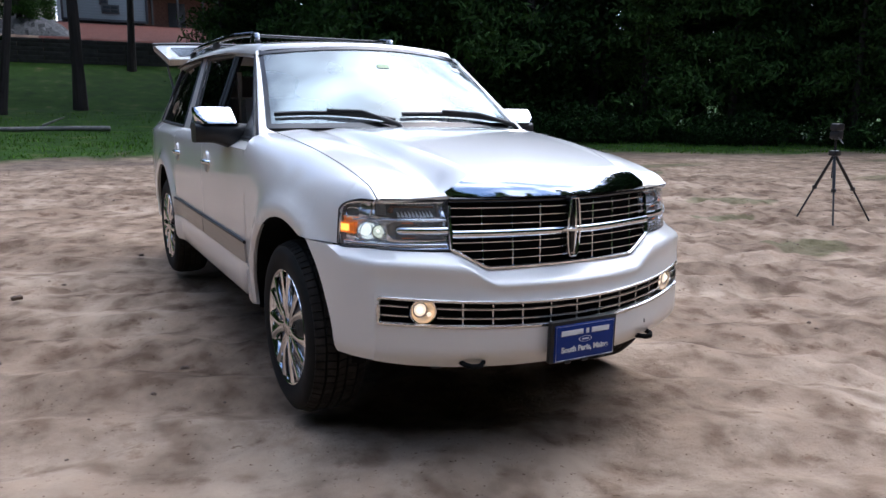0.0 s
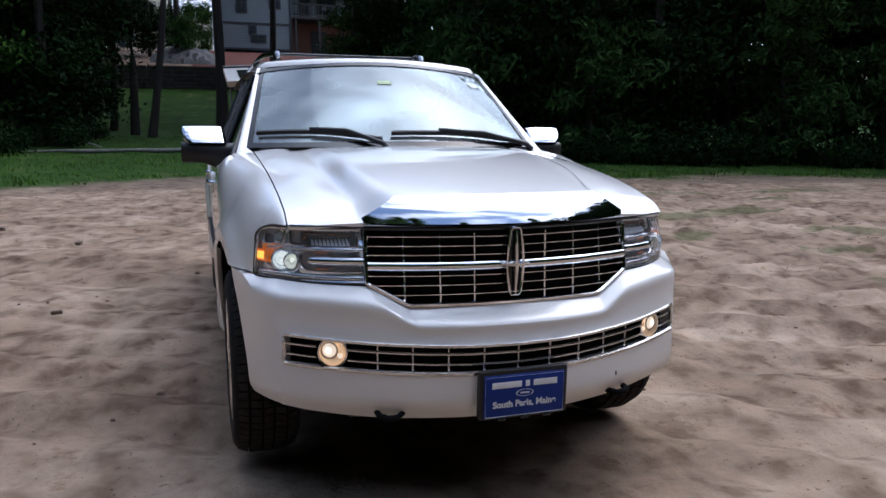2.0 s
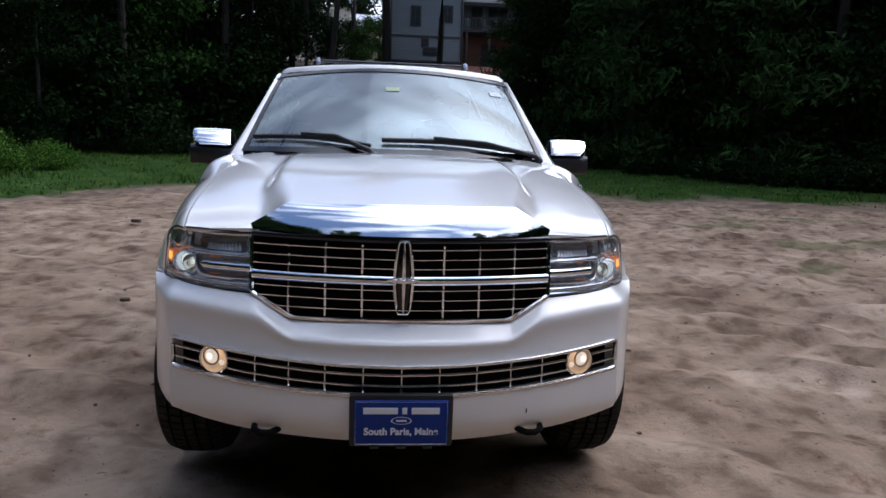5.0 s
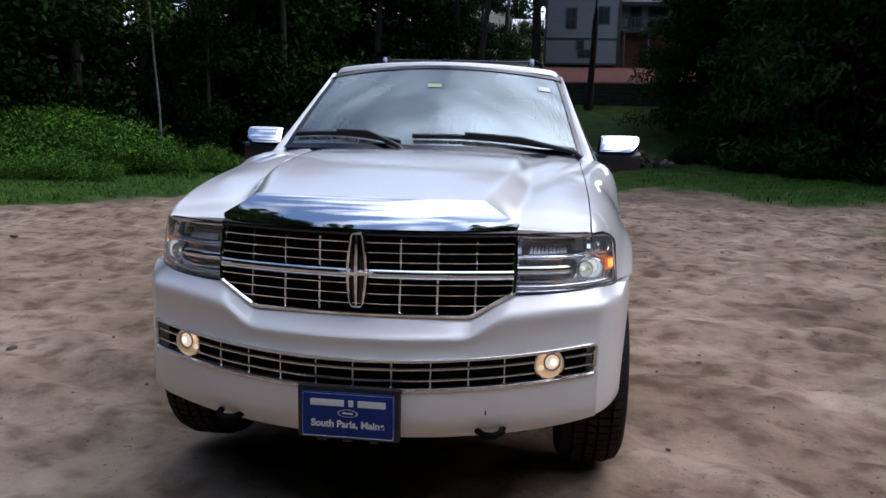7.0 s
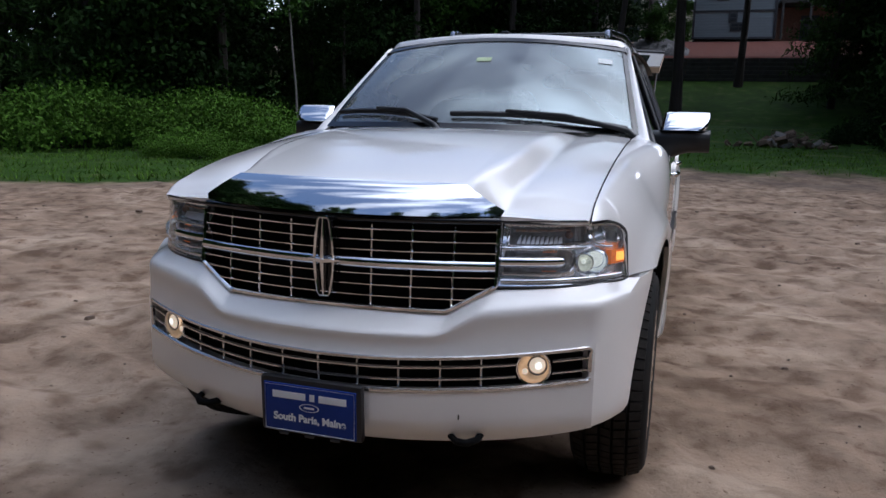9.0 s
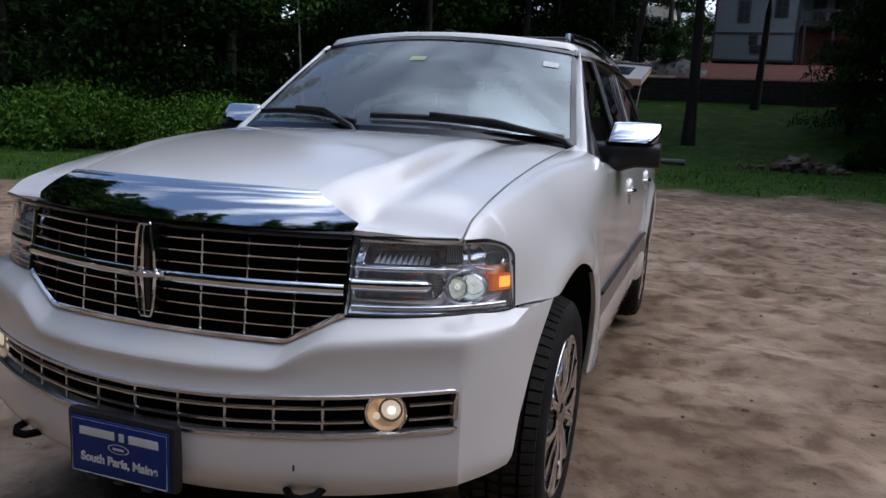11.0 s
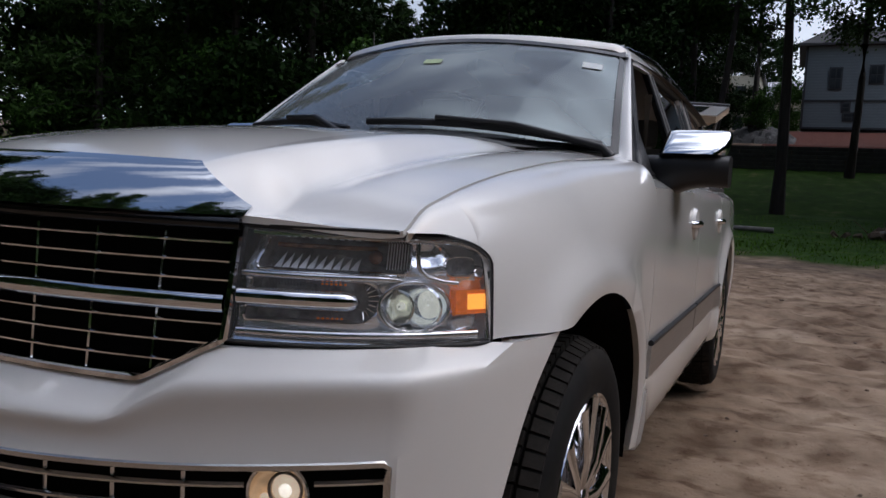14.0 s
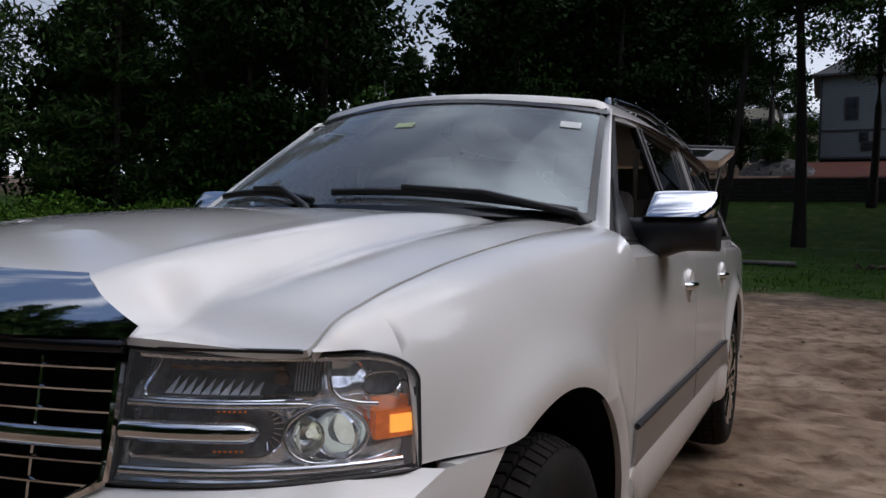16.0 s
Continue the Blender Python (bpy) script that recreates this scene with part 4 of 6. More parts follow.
        for i in range(9):
            a = -1.35 + i * 0.34
            tube("rib", [hp(0.515 + 0.028 * math.cos(a), 0.938 + 0.02 * math.sin(a), 0.046), hp(0.515 + 0.075 * math.cos(a), 0.938 + 0.032 * math.sin(a), 0.040)], 0.0014, CHROME_SOFT, back, n=4)
        for i in range(6):
            for z in (0.966, 0.908):
                box("reflex_dot", hp(0.35 + i * 0.02, z, 0.032), (0.0035, 0.004, 0.003), AMBER, back, bevel=0.0008)
        # projector: a lit disc deep in a chrome cup behind a clear dome, and a smaller bowl beside it
        cup = lathe("projector", [(0.036, 0.004), (0.038, -0.003), (0.035, -0.006), (0.031, 0.0), (0.029, 0.020), (0.026, 0.038)], BEZEL, back, "chrome projector cup", n=36, axis="y", cap=False)
        cup.location, cup.rotation_euler = hp(0.762, 0.931, 0.020), (0, 0, s * radians(8))
        lathe("low_beam", [(0.002, 0.030), (0.012, 0.030), (0.025, 0.036)], LAMP_CORE, cup, "lit low beam lamp", n=28, axis="y", cap=False)
        lathe("dome", [(0.002, -0.020), (0.012, -0.018), (0.022, -0.012), (0.029, -0.004), (0.032, 0.001)], GLASS_LENS, cup, "clear dome", n=32, axis="y", cap=False).visible_shadow = False
        bowl = lathe("side_bowl", [(0.028, 0.004), (0.031, -0.003), (0.028, -0.005), (0.024, 0.006), (0.014, 0.016), (0.003, 0.020)], LAMP_LOW, back, "small reflector bowl", n=32, axis="y", cap=False)
        bowl.location, bowl.rotation_euler = hp(0.672, 0.931, 0.024), (0, 0, s * radians(8))
        lathe("bowl_bulb", [(0.002, 0.004), (0.006, 0.006), (0.008, 0.016)], LAMP_CORE, bowl, n=16, axis="y", cap=False)
        tube("projector_ring", [hp(0.728 + 0.128 * math.cos(a), 0.931 + 0.043 * math.sin(a), 0.020) for a in np.linspace(0, 2 * math.pi, 44, endpoint=False)], 0.0045, CHROME, back, "chrome projector surround", n=8, closed=True, up=(0, 1, 0))
        sheet("side_marker", [[hp(k, lerp(0.919, 0.962, v), 0.010) for v in np.linspace(0, 1, 4)] for k in np.linspace(0.882, 0.994, 8)], AMBER, back, "amber side marker", lip=0.02)
        sheet("marker_bulb", [[hp(lerp(0.915, 0.985, u), lerp(0.927, 0.955, v), 0.007 + 0.004 * (2 * u - 1) ** 2) for v in np.linspace(0, 1, 3)] for u in np.linspace(0, 1, 7)], AMBER_ON, back, "glowing amber bulb window", lip=0.003)

    # wheels
    def wheel(s, yc):
        x0 = s * 0.948
        c = (0, yc, HUB)
        hub = bmesh.new()
        R = 0.268
        # dish and outer lip
        add_lathe(hub, [(R - 0.03, x0 - s * 0.14), (R - 0.018, x0 - s * 0.02), (R - 0.006, x0 - s * 0.004), (R + 0.002, x0 + s * 0.0), (R + 0.006, x0 - s * 0.012)], 64, "x", c)
        bmesh.ops.recalc_face_normals(hub, faces=hub.faces)
        w = part("wheel", hub, CHROME, car, "chrome multi-spoke wheel with a black tyre")
        p = lambda r, a, o: (x0 - s * o, yc + r * math.cos(a), HUB + r * math.sin(a))
        for i in range(7):
            for d in (-0.105, 0.105):
                a0 = 2 * math.pi * i / 7 + math.pi / 2
                a_in, a_out = a0 + d * 0.9, a0 + d * 1.9
                tube("spoke", [p(0.045, a_in, 0.018), p(0.12, lerp(a_in, a_out, 0.25), 0.006), p(0.19, lerp(a_in, a_out, 0.6), 0.008), p(0.256, a_out, 0.014)], [0.019, 0.015, 0.016, 0.024], CHROME, w, n=8, up=(1, 0, 0), flat=0.8)
        lathe("hub_cap", [(0.002, x0 + s * 0.006), (0.03, x0 + s * 0.004), (0.045, x0 - s * 0.006), (0.06, x0 - s * 0.03)], CHROME_SOFT, w, axis="x", at=c, n=32)
        lathe("brake_disc", [(0.002, x0 - s * 0.10), (0.19, x0 - s * 0.10), (0.19, x0 - s * 0.12), (0.002, x0 - s * 0.12)], SMOKE, w, axis="x", at=c, n=40)
        t = bmesh.new()
        W = 0.272
        xi = lambda f: x0 + s * 0.008 - s * W * f
        prof = [(0.262, xi(0.06)), (0.285, xi(0.025)), (0.325, xi(0.0)), (0.352, xi(0.012)), (0.370, xi(0.045)), (0.381, xi(0.10)), (0.386, xi(0.15))]
        for f in (0.235, 0.42, 0.58, 0.765):
            prof += [(0.390, xi(f - 0.022)), (0.383, xi(f - 0.016)), (0.383, xi(f + 0.016)), (0.390, xi(f + 0.022))]
        prof += [(0.386, xi(0.85)), (0.381, xi(0.90)), (0.370, xi(0.955)), (0.352, xi(0.988)), (0.30, xi(1.0)), (0.262, xi(0.94))]
        add_lathe(t, prof, 96, "x", c)
        bmesh.ops.recalc_face_normals(t, faces=t.faces)
        part("tyre", t, RUBBER, w, "black road tyre with sand dust", sharp=30)
        t = bmesh.new()
        # shoulder blocks and tread blocks, proud of the carcass
        n = 68
        for i in range(n):
            a = 2 * math.pi * i / n
            for f0, f1, r, sk in ((0.075, 0.215, 0.3985, 0.0), (0.255, 0.40, 0.4025, 0.01), (0.44, 0.56, 0.4035, -0.01), (0.60, 0.745, 0.4025, 0.01), (0.785, 0.925, 0.3985, 0.0)):
                w2 = math.pi / n * 0.86
                q = []
                for rr, sh in ((r - 0.018, 1.0), (r, 0.92)):
                    for f, da in ((f0, -w2 - sk), (f1, -w2 + sk), (f1, w2 + sk), (f0, w2 - sk)):
                        re = rr - (0.015 if (f < 0.1 or f > 0.9) else 0)
                        q.append(t.verts.new((xi(f), yc + re * math.cos(a + da * sh), HUB + re * math.sin(a + da * sh))))
                for f in ((4, 5, 6, 7), (0, 1, 5, 4), (1, 2, 6, 5), (2, 3, 7, 6), (3, 0, 4, 7)):
                    t.faces.new([q[k] for k in f])
        bmesh.ops.recalc_face_normals(t, faces=t.faces)
        tagged(part("tread", t, TREAD, w, "grooved tread blocks of the tyre", sharp=30), kind="stuff")
        # wheel housing
        wb = bmesh.new()
        rings = []
        def skin(a):
            y, z = yc + 0.515 * math.cos(a), 0.42 + 0.515 * math.sin(a)
            return min(side_x(y, max(z, 0.45)), BUMP_X(y) if y < 0.7 else 9.0) - 0.03
        for deep in (False, True):
            rings.append([wb.verts.new((s * (0.60 if deep else skin(a)), yc + 0.515 * math.cos(a), 0.42 + 0.515 * math.sin(a))) for a in np.linspace(-0.1, math.pi + 0.1, 40)])
        for k in range(39):
            wb.faces.new((rings[0][k], rings[0][k + 1], rings[1][k + 1], rings[1][k]))
        wb.faces.new(rings[1])
        part("wheel_housing", wb, DARK, car)
    for yc in (AXLE_F, AXLE_R):
        for s in (-1, 1):
            wheel(s, yc)

    # underbody, inner shell and tow hooks
    box("underbody", (0, 2.75, 0.42), (1.18, 4.9, 0.14), DARK, car, "dark underbody", bevel=0.04)
    box("engine_bay", (0, 0.86, 0.72), (1.16, 1.25, 0.5), DARK, car, bevel=0.05)
    box("lower_valance", (0, 0.36, 0.395), (1.15, 0.40, 0.05), BLACK, car, "black lower valance", bevel=0.02)
    for s in (-1, 1):
        box("inner_panel", (s * 0.885, 2.77, 0.76), (0.02, 2.2, 0.70), DARK, car, bevel=0.004)
        tube("tow_hook", [(s * 0.40, 0.12, 0.424), (s * 0.405, 0.04, 0.418), (s * 0.43, 0.015, 0.415), (s * 0.46, 0.015, 0.415), (s * 0.485, 0.04, 0.418), (s * 0.49, 0.12, 0.424)], 0.011, DARK, car, "black tow hook under the bumper", n=8)
    sheet("cabin_floor", [[(x, y, 0.52) for x in (-0.9, 0.9)] for y in (1.2, 5.3)], DARK, car, lip=0, out=np.array((0, 0, 1)))
    sheet("firewall", [[(x, 1.40, z) for x in (-0.74, 0.74)] for z in (0.5, 1.22)], DARK, car, lip=0, out=np.array((0, -1, 0)))
    sheet("headliner", [[(x, y, zr(y) - 0.05 - 0.1 * x * x) for x in np.linspace(-0.69, 0.69, 9)] for y in np.linspace(2.2, 5.0, 8)], BEIGE_SHADED, car, lip=0, out=np.array((0, 0, -1)))
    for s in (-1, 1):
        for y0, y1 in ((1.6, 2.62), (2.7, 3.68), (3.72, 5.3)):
            sheet("door_lining", [[(s * (side_x(y, z) - 0.07), y, z) for z in np.linspace(0.52, 1.215, 6)] for y in np.linspace(y0, y1, 5)], BEIGE_SHADED, car, "beige door lining", lip=0.01, inside=(s * 3, 2.6, 0.9))
    box("rear_bumper", (0, 5.42, 0.58), (1.74, 0.24, 0.28), WHITE, car, "white rear bumper", bevel=0.06)

    # raised tailgate
    gate_z = lambda y: lerp(1.80, 1.995, (y - 5.05) / 0.98)
    P = [[(x, y, gate_z(y) + 0.035 - 0.05 * x * x - (0.03 if y > 5.95 else 0)) for x in np.linspace(-0.74, 0.74, 21)] for y in np.linspace(5.07, 6.03, 12)]
    gate = sheet("tailgate", P, WHITE, car, "white tailgate raised level with the roof", lip=0.012, out=np.array((0, 0, 1)))
    P = [[(x, y, gate_z(y) - 0.025 - 0.05 * x * x - 0.07 * math.sin(math.pi * (y - 5.1) / 0.95) ** 2 * ease((0.74 - abs(x)) / 0.1)) for x in np.linspace(-0.735, 0.735, 31)] for y in np.linspace(5.08, 6.02, 16)]
    sheet("gate_lining", P, TAN, gate, "beige inner lining", lip=0.05, out=np.array((0, 0, -1)))
    sheet("gate_window", [[(x, y, gate_z(y) + 0.042 - 0.05 * x * x) for x in np.linspace(-0.62, 0.62, 9)] for y in np.linspace(5.2, 5.72, 5)], BLACK_GLOSS, gate, "dark tailgate glass", lip=0.004, out=np.array((0, 0, 1)))
    tube("gate_edge", [(x, 6.02, gate_z(6.02) + 0.03 - 0.05 * x * x) for x in np.linspace(-0.74, 0.74, 13)], 0.02, BLACK, gate, "black lower edge seal", n=6)
    for s in (-1, 1):
        tube("gate_strut", [(s * 0.70, 5.12, 1.52), (s * 0.70, 5.55, 1.86)], 0.010, BLACK, gate, "gas strut", n=8)

    # cabin
    box("dashboard", (0, 1.62, 1.13), (1.62, 0.46, 0.22), DASH, car, "grey padded dashboard", bevel=0.07)
    wheel_c = Vector((0.40, 1.98, 1.12))
    tilt = Euler((radians(-25), 0, 0)).to_matrix()
    tube("steering_wheel", [wheel_c + tilt @ Vector((0.19 * math.cos(a), 0, 0.19 * math.sin(a))) for a in np.linspace(0, 2 * math.pi, 32, endpoint=False)], 0.016, LEATHER, car, "grey leather steering wheel", n=8, closed=True, up=(0, 1, 0))
    box("inner_mirror", (0, 2.02, 1.66), (0.24, 0.03, 0.065), BLACK, car, "black rear view mirror", bevel=0.015)
    for x, y in ((-0.40, 2.55), (0.40, 2.55), (-0.42, 3.45), (0.42, 3.45)):
        seat = box("seat", (x, y - 0.12, 0.80), (0.52, 0.52, 0.20), LEATHER, car, "grey leather seat with a head restraint", bevel=0.06)
        box("backrest", (x, y + 0.20, 1.14), (0.50, 0.17, 0.64), LEATHER, seat, turn=Euler((radians(-14), 0, 0)).to_matrix(), bevel=0.06)
        box("head_restraint", (x, y + 0.30, 1.545), (0.27, 0.11, 0.17), LEATHER, seat, bevel=0.04)
        for d in (-0.06, 0.06):
            tube("restraint_post", [(x + d, y + 0.28, 1.40), (x + d, y + 0.30, 1.50)], 0.007, CHROME_SOFT, seat, n=6)
    for s in (-1, 1):
        tube("seat_belt", [(s * 0.70, 2.62, 1.62), (s * 0.70, 2.63, 1.3), (s * 0.72, 2.62, 0.9)], 0.022, BEIGE_SHADED, car, "beige seat belt", n=4, flat=0.15)

    box("paint_chip", (0.43, BUMP_Y(0.43) - 0.001, 0.487), (0.004, 0.004, 0.016), CLODDY, car, "small dark scuff in the paint", bevel=0.001)

    # dealer plate
    turn = Euler((radians(2), 0, 0)).to_matrix()
    holder = box("plate_holder", (0, -0.070, 0.494), (0.335, 0.03, 0.178), BLACK, car, "black plate bracket on the bumper", turn=turn, bevel=0.012)
    plate = box("plate", (0, -0.088, 0.490), (0.303, 0.006, 0.152), PLATE_BLUE, holder, "blue dealer plate with white lettering", turn=turn, bevel=0.0025)
    loop = [(x, -0.0925, z) for x, z in ((-0.147, 0.419), (0.147, 0.419), (0.147, 0.561), (-0.147, 0.561))]
    tube("plate_border", loop, 0.0014, PLATE_WHITE, plate, n=4, closed=True)
    for x0, x1 in ((-0.122, -0.012), (0.002, 0.018), (0.032, 0.122)):
        box("bar", ((x0 + x1) / 2, -0.0925, 0.531), (x1 - x0, 0.002, 0.022), PLATE_WHITE, plate, bevel=0.0005)
    ov = lathe("oval", [(0.002, 0), (0.0128, 0)], PLATE_WHITE, plate, axis="y", n=28, cap=False, at=(0, 0, 0))
    ov.scale, ov.location = (2.6, 1, 1), (0, -0.0922, 0.498)
    ov = lathe("oval_field", [(0.002, 0), (0.0110, 0)], PLATE_BLUE, plate, axis="y", n=28, cap=False, at=(0, 0, 0))
    ov.scale, ov.location = (2.65, 1, 1), (0, -0.0927, 0.498)
    box("oval_bar", (0, -0.0932, 0.498), (0.034, 0.001, 0.006), PLATE_WHITE, plate, bevel=0.0004)
    cu = bpy.data.curves.new("lettering", "FONT")
    cu.body, cu.size, cu.extrude, cu.align_x, cu.offset = "South Paris, Maine", 0.032, 0.0006, "CENTER", 0.0011
    cu.materials.append(PLATE_WHITE)
    tx = new("lettering", cu)
    tx.parent = plate
    tx.location, tx.rotation_euler = (0, -0.0922, 0.451), (radians(90), 0, 0)
    for x in (-0.085, 0.0, 0.085):
        box("plate_tab", (x, -0.090, 0.409), (0.03, 0.012, 0.010), BLACK, plate, bevel=0.003)
    return car


build_car()

# ---- materials of the ground, plants and house ----
def ground_material():
    m = material("sand_and_turf", (0.3, 0.25, 0.2), rough=0.95, spec=0.15)
    nt = m.node_tree
    b = nt.nodes["Principled BSDF"]
    tc = nt.nodes.new("ShaderNodeTexCoord")

    def tex(s, d=6.0, rough=0.6):
        n = nt.nodes.new("ShaderNodeTexNoise")
        n.inputs["Scale"].default_value, n.inputs["Detail"].default_value, n.inputs["Roughness"].default_value = s, d, rough
        nt.links.new(tc.outputs["Object"], n.inputs["Vector"])
        return n.outputs["Fac"]

    def ramp(fac, stops):
        r = nt.nodes.new("ShaderNodeValToRGB")
        while len(r.color_ramp.elements) < len(stops):
            r.color_ramp.elements.new(0.5)
        for e, (p, c) in zip(r.color_ramp.elements, stops):
            e.position, e.color = p, (*c, 1)
        nt.links.new(fac, r.inputs["Fac"])
        return r.outputs["Color"]

    def mix(fac, a, c, mode="MIX"):
        x = nt.nodes.new("ShaderNodeMix")
        x.data_type, x.blend_type = "RGBA", mode
        if isinstance(fac, float):
            x.inputs[0].default_value = fac
        else:
            nt.links.new(fac, x.inputs[0])
        nt.links.new(a, x.inputs[6])
        nt.links.new(c, x.inputs[7])
        return x.outputs[2]

    def mask(name):
        a = nt.nodes.new("ShaderNodeAttribute")
        a.attribute_name = name
        return a.outputs["Fac"]

    sand = ramp(tex(0.8), [(0.30, (0.155, 0.104, 0.067)), (0.50, (0.285, 0.206, 0.143)), (0.72, (0.44, 0.338, 0.246))])
    grain = ramp(tex(2.6, 8.0, 0.58), [(0.33, (0.58, 0.56, 0.54)), (0.55, (1.0, 1.0, 1.0)), (0.75, (1.12, 1.1, 1.08))])
    sand = mix(1.0, sand, grain, "MULTIPLY")
    spots = ramp(tex(4.6, 5.0), [(0.30, (0.55, 0.48, 0.43)), (0.42, (1, 1, 1))])
    sand = mix(1.0, sand, spots, "MULTIPLY")
    # soft blotches that put the shade of small hollows into the sand's colour
    lumps = ramp(tex(5.2, 2.0, 0.4), [(0.34, (0.78, 0.73, 0.69)), (0.50, (1, 1, 1)), (0.72, (1.08, 1.07, 1.06))])
    sand = mix(1.0, sand, lumps, "MULTIPLY")
    specks = ramp(tex(38.0, 3.0), [(0.27, (0.35, 0.28, 0.22)), (0.36, (1, 1, 1))])
    sand = mix(1.0, sand, specks, "MULTIPLY")
    turf = ramp(tex(1.3), [(0.3, (0.016, 0.036, 0.005)), (0.55, (0.028, 0.068, 0.006)), (0.66, (0.062, 0.082, 0.020)), (0.80, (0.13, 0.105, 0.058))])
    soil = ramp(tex(2.2), [(0.3, (0.07, 0.05, 0.038)), (0.7, (0.16, 0.12, 0.09))])
    mulch = ramp(tex(5.0), [(0.3, (0.055, 0.018, 0.012)), (0.7, (0.11, 0.038, 0.026))])
    c = mix(mask("soil"), sand, soil)
    c = mix(mask("turf"), c, turf)
    c = mix(mask("mulch"), c, mulch)
    nt.links.new(c, b.inputs["Base Color"])
    bp = nt.nodes.new("ShaderNodeBump")
    bp.inputs["Distance"].default_value = 0.02
    nt.links.new(tex(14.0, 8.0, 0.65), bp.inputs["Height"])
    nt.links.new(bp.outputs["Normal"], b.inputs["Normal"])
    return m


GROUND = ground_material()
BARK = material("bark", (0.032, 0.025, 0.02), rough=0.9, bump=0.02, scale=9, vary=0.3, vary_scale=5, stretch=(1, 1, 0.15))
BARK_RED = material("pine_bark", (0.032, 0.024, 0.020), rough=0.9, bump=0.02, scale=9, vary=0.35, vary_scale=4, stretch=(1, 1, 0.2))
# darker than the leaves' own green: the woods' shade is in the colour
LEAF_SHADED = leaf("shaded_broad_leaves", (0.012, 0.028, 0.0055), 0.6)
LEAF_LIGHT = leaf("sapling_leaves", (0.075, 0.155, 0.018), 0.6)
LEAF_MID = leaf("young_tree_leaves", (0.036, 0.080, 0.012), 0.6)
NEEDLE = leaf("conifer_needles", (0.034, 0.066, 0.015), 0.55)
GRASS = leaf("grass_blades", (0.075, 0.14, 0.016), 0.55)
SIDING = material("pale_siding", (0.17, 0.20, 0.215), rough=0.6, vary=0.06, vary_scale=1.2, stretch=(1, 1, 12))
TRIM_DARK = material("dark_house_trim", (0.03, 0.032, 0.035), rough=0.6, vary=0.15)
BRICK = material("brown_brick", (0.16, 0.075, 0.05), rough=0.85, vary=0.3, vary_scale=6, bump=0.005, scale=20)
ROOFING = material("roof_shingle", (0.06, 0.06, 0.062), rough=0.9, vary=0.25, vary_scale=9)
WINDOW = material("house_window", (0.03, 0.035, 0.04), rough=0.08, vary=0.1)
TIMBER = material("dark_timber", (0.05, 0.046, 0.042), rough=0.85, vary=0.3, vary_scale=3, bump=0.004, scale=14)
GRAVEL = material("grey_gravel", (0.07, 0.07, 0.07), rough=0.95, vary=0.4, vary_scale=9, bump=0.03, scale=14)
YELLOW = material("cream_siding", (0.5, 0.46, 0.34), rough=0.7, vary=0.08)
METAL_ROOF = material("pale_metal_roof", (0.72, 0.73, 0.75), rough=0.45, vary=0.05)
CLOD = material("soil_clods", (0.12, 0.083, 0.058), rough=0.95, vary=0.4, vary_scale=30)
DEADWOOD = material("grey_deadwood", (0.17, 0.155, 0.14), rough=0.9, vary=0.3, vary_scale=7, bump=0.006, scale=20)
TRIPOD_BLACK = material("tripod_black", (0.02, 0.02, 0.022), rough=0.4, vary=0.2)

# ---- ground ----
EDGE = curve([-60, -30, -12, -8, -5.5, -2, 4, 8, 14, 25, 60], [2, 5, 8.2, 10.6, 15.2, 17.2, 16.6, 16.2, 14.8, 13.0, 8])


def height(x, y):
    if y <= 16:
        return 0.0
    for a, b, h0, h1 in ((16, 28, 0.0, 0.42), (28, 38, 0.42, 1.0), (38, 46.3, 1.0, 3.5), (46.3, 46.7, 3.5, 4.85), (46.7, 60, 4.85, 7.2), (60, 1e9, 7.2, 7.2)):
        if y <= b:
            return lerp(h0, h1, (y - a) / (b - a))
    return 7.2


def turf_at(x, y):
    n = noise.noise((x * 0.35, y * 0.35, 1.7)) * 2.4 + noise.noise((x * 1.3, y * 1.3, 4.1)) * 1.3
    d = y - EDGE(x) + n
    far = -12 - 0.01 * x * x + n
    return ease(d / 1.6) if y > -4 else ease((far - y) / 2.0)


TRACKS = [(6.0, 3.2, 0.35, 5.0), (5.2, 6.0, 0.1, 6.0), (4.4, 1.2, 0.7, 4.0), (-4.5, 4.2, -0.25, 4.5)]


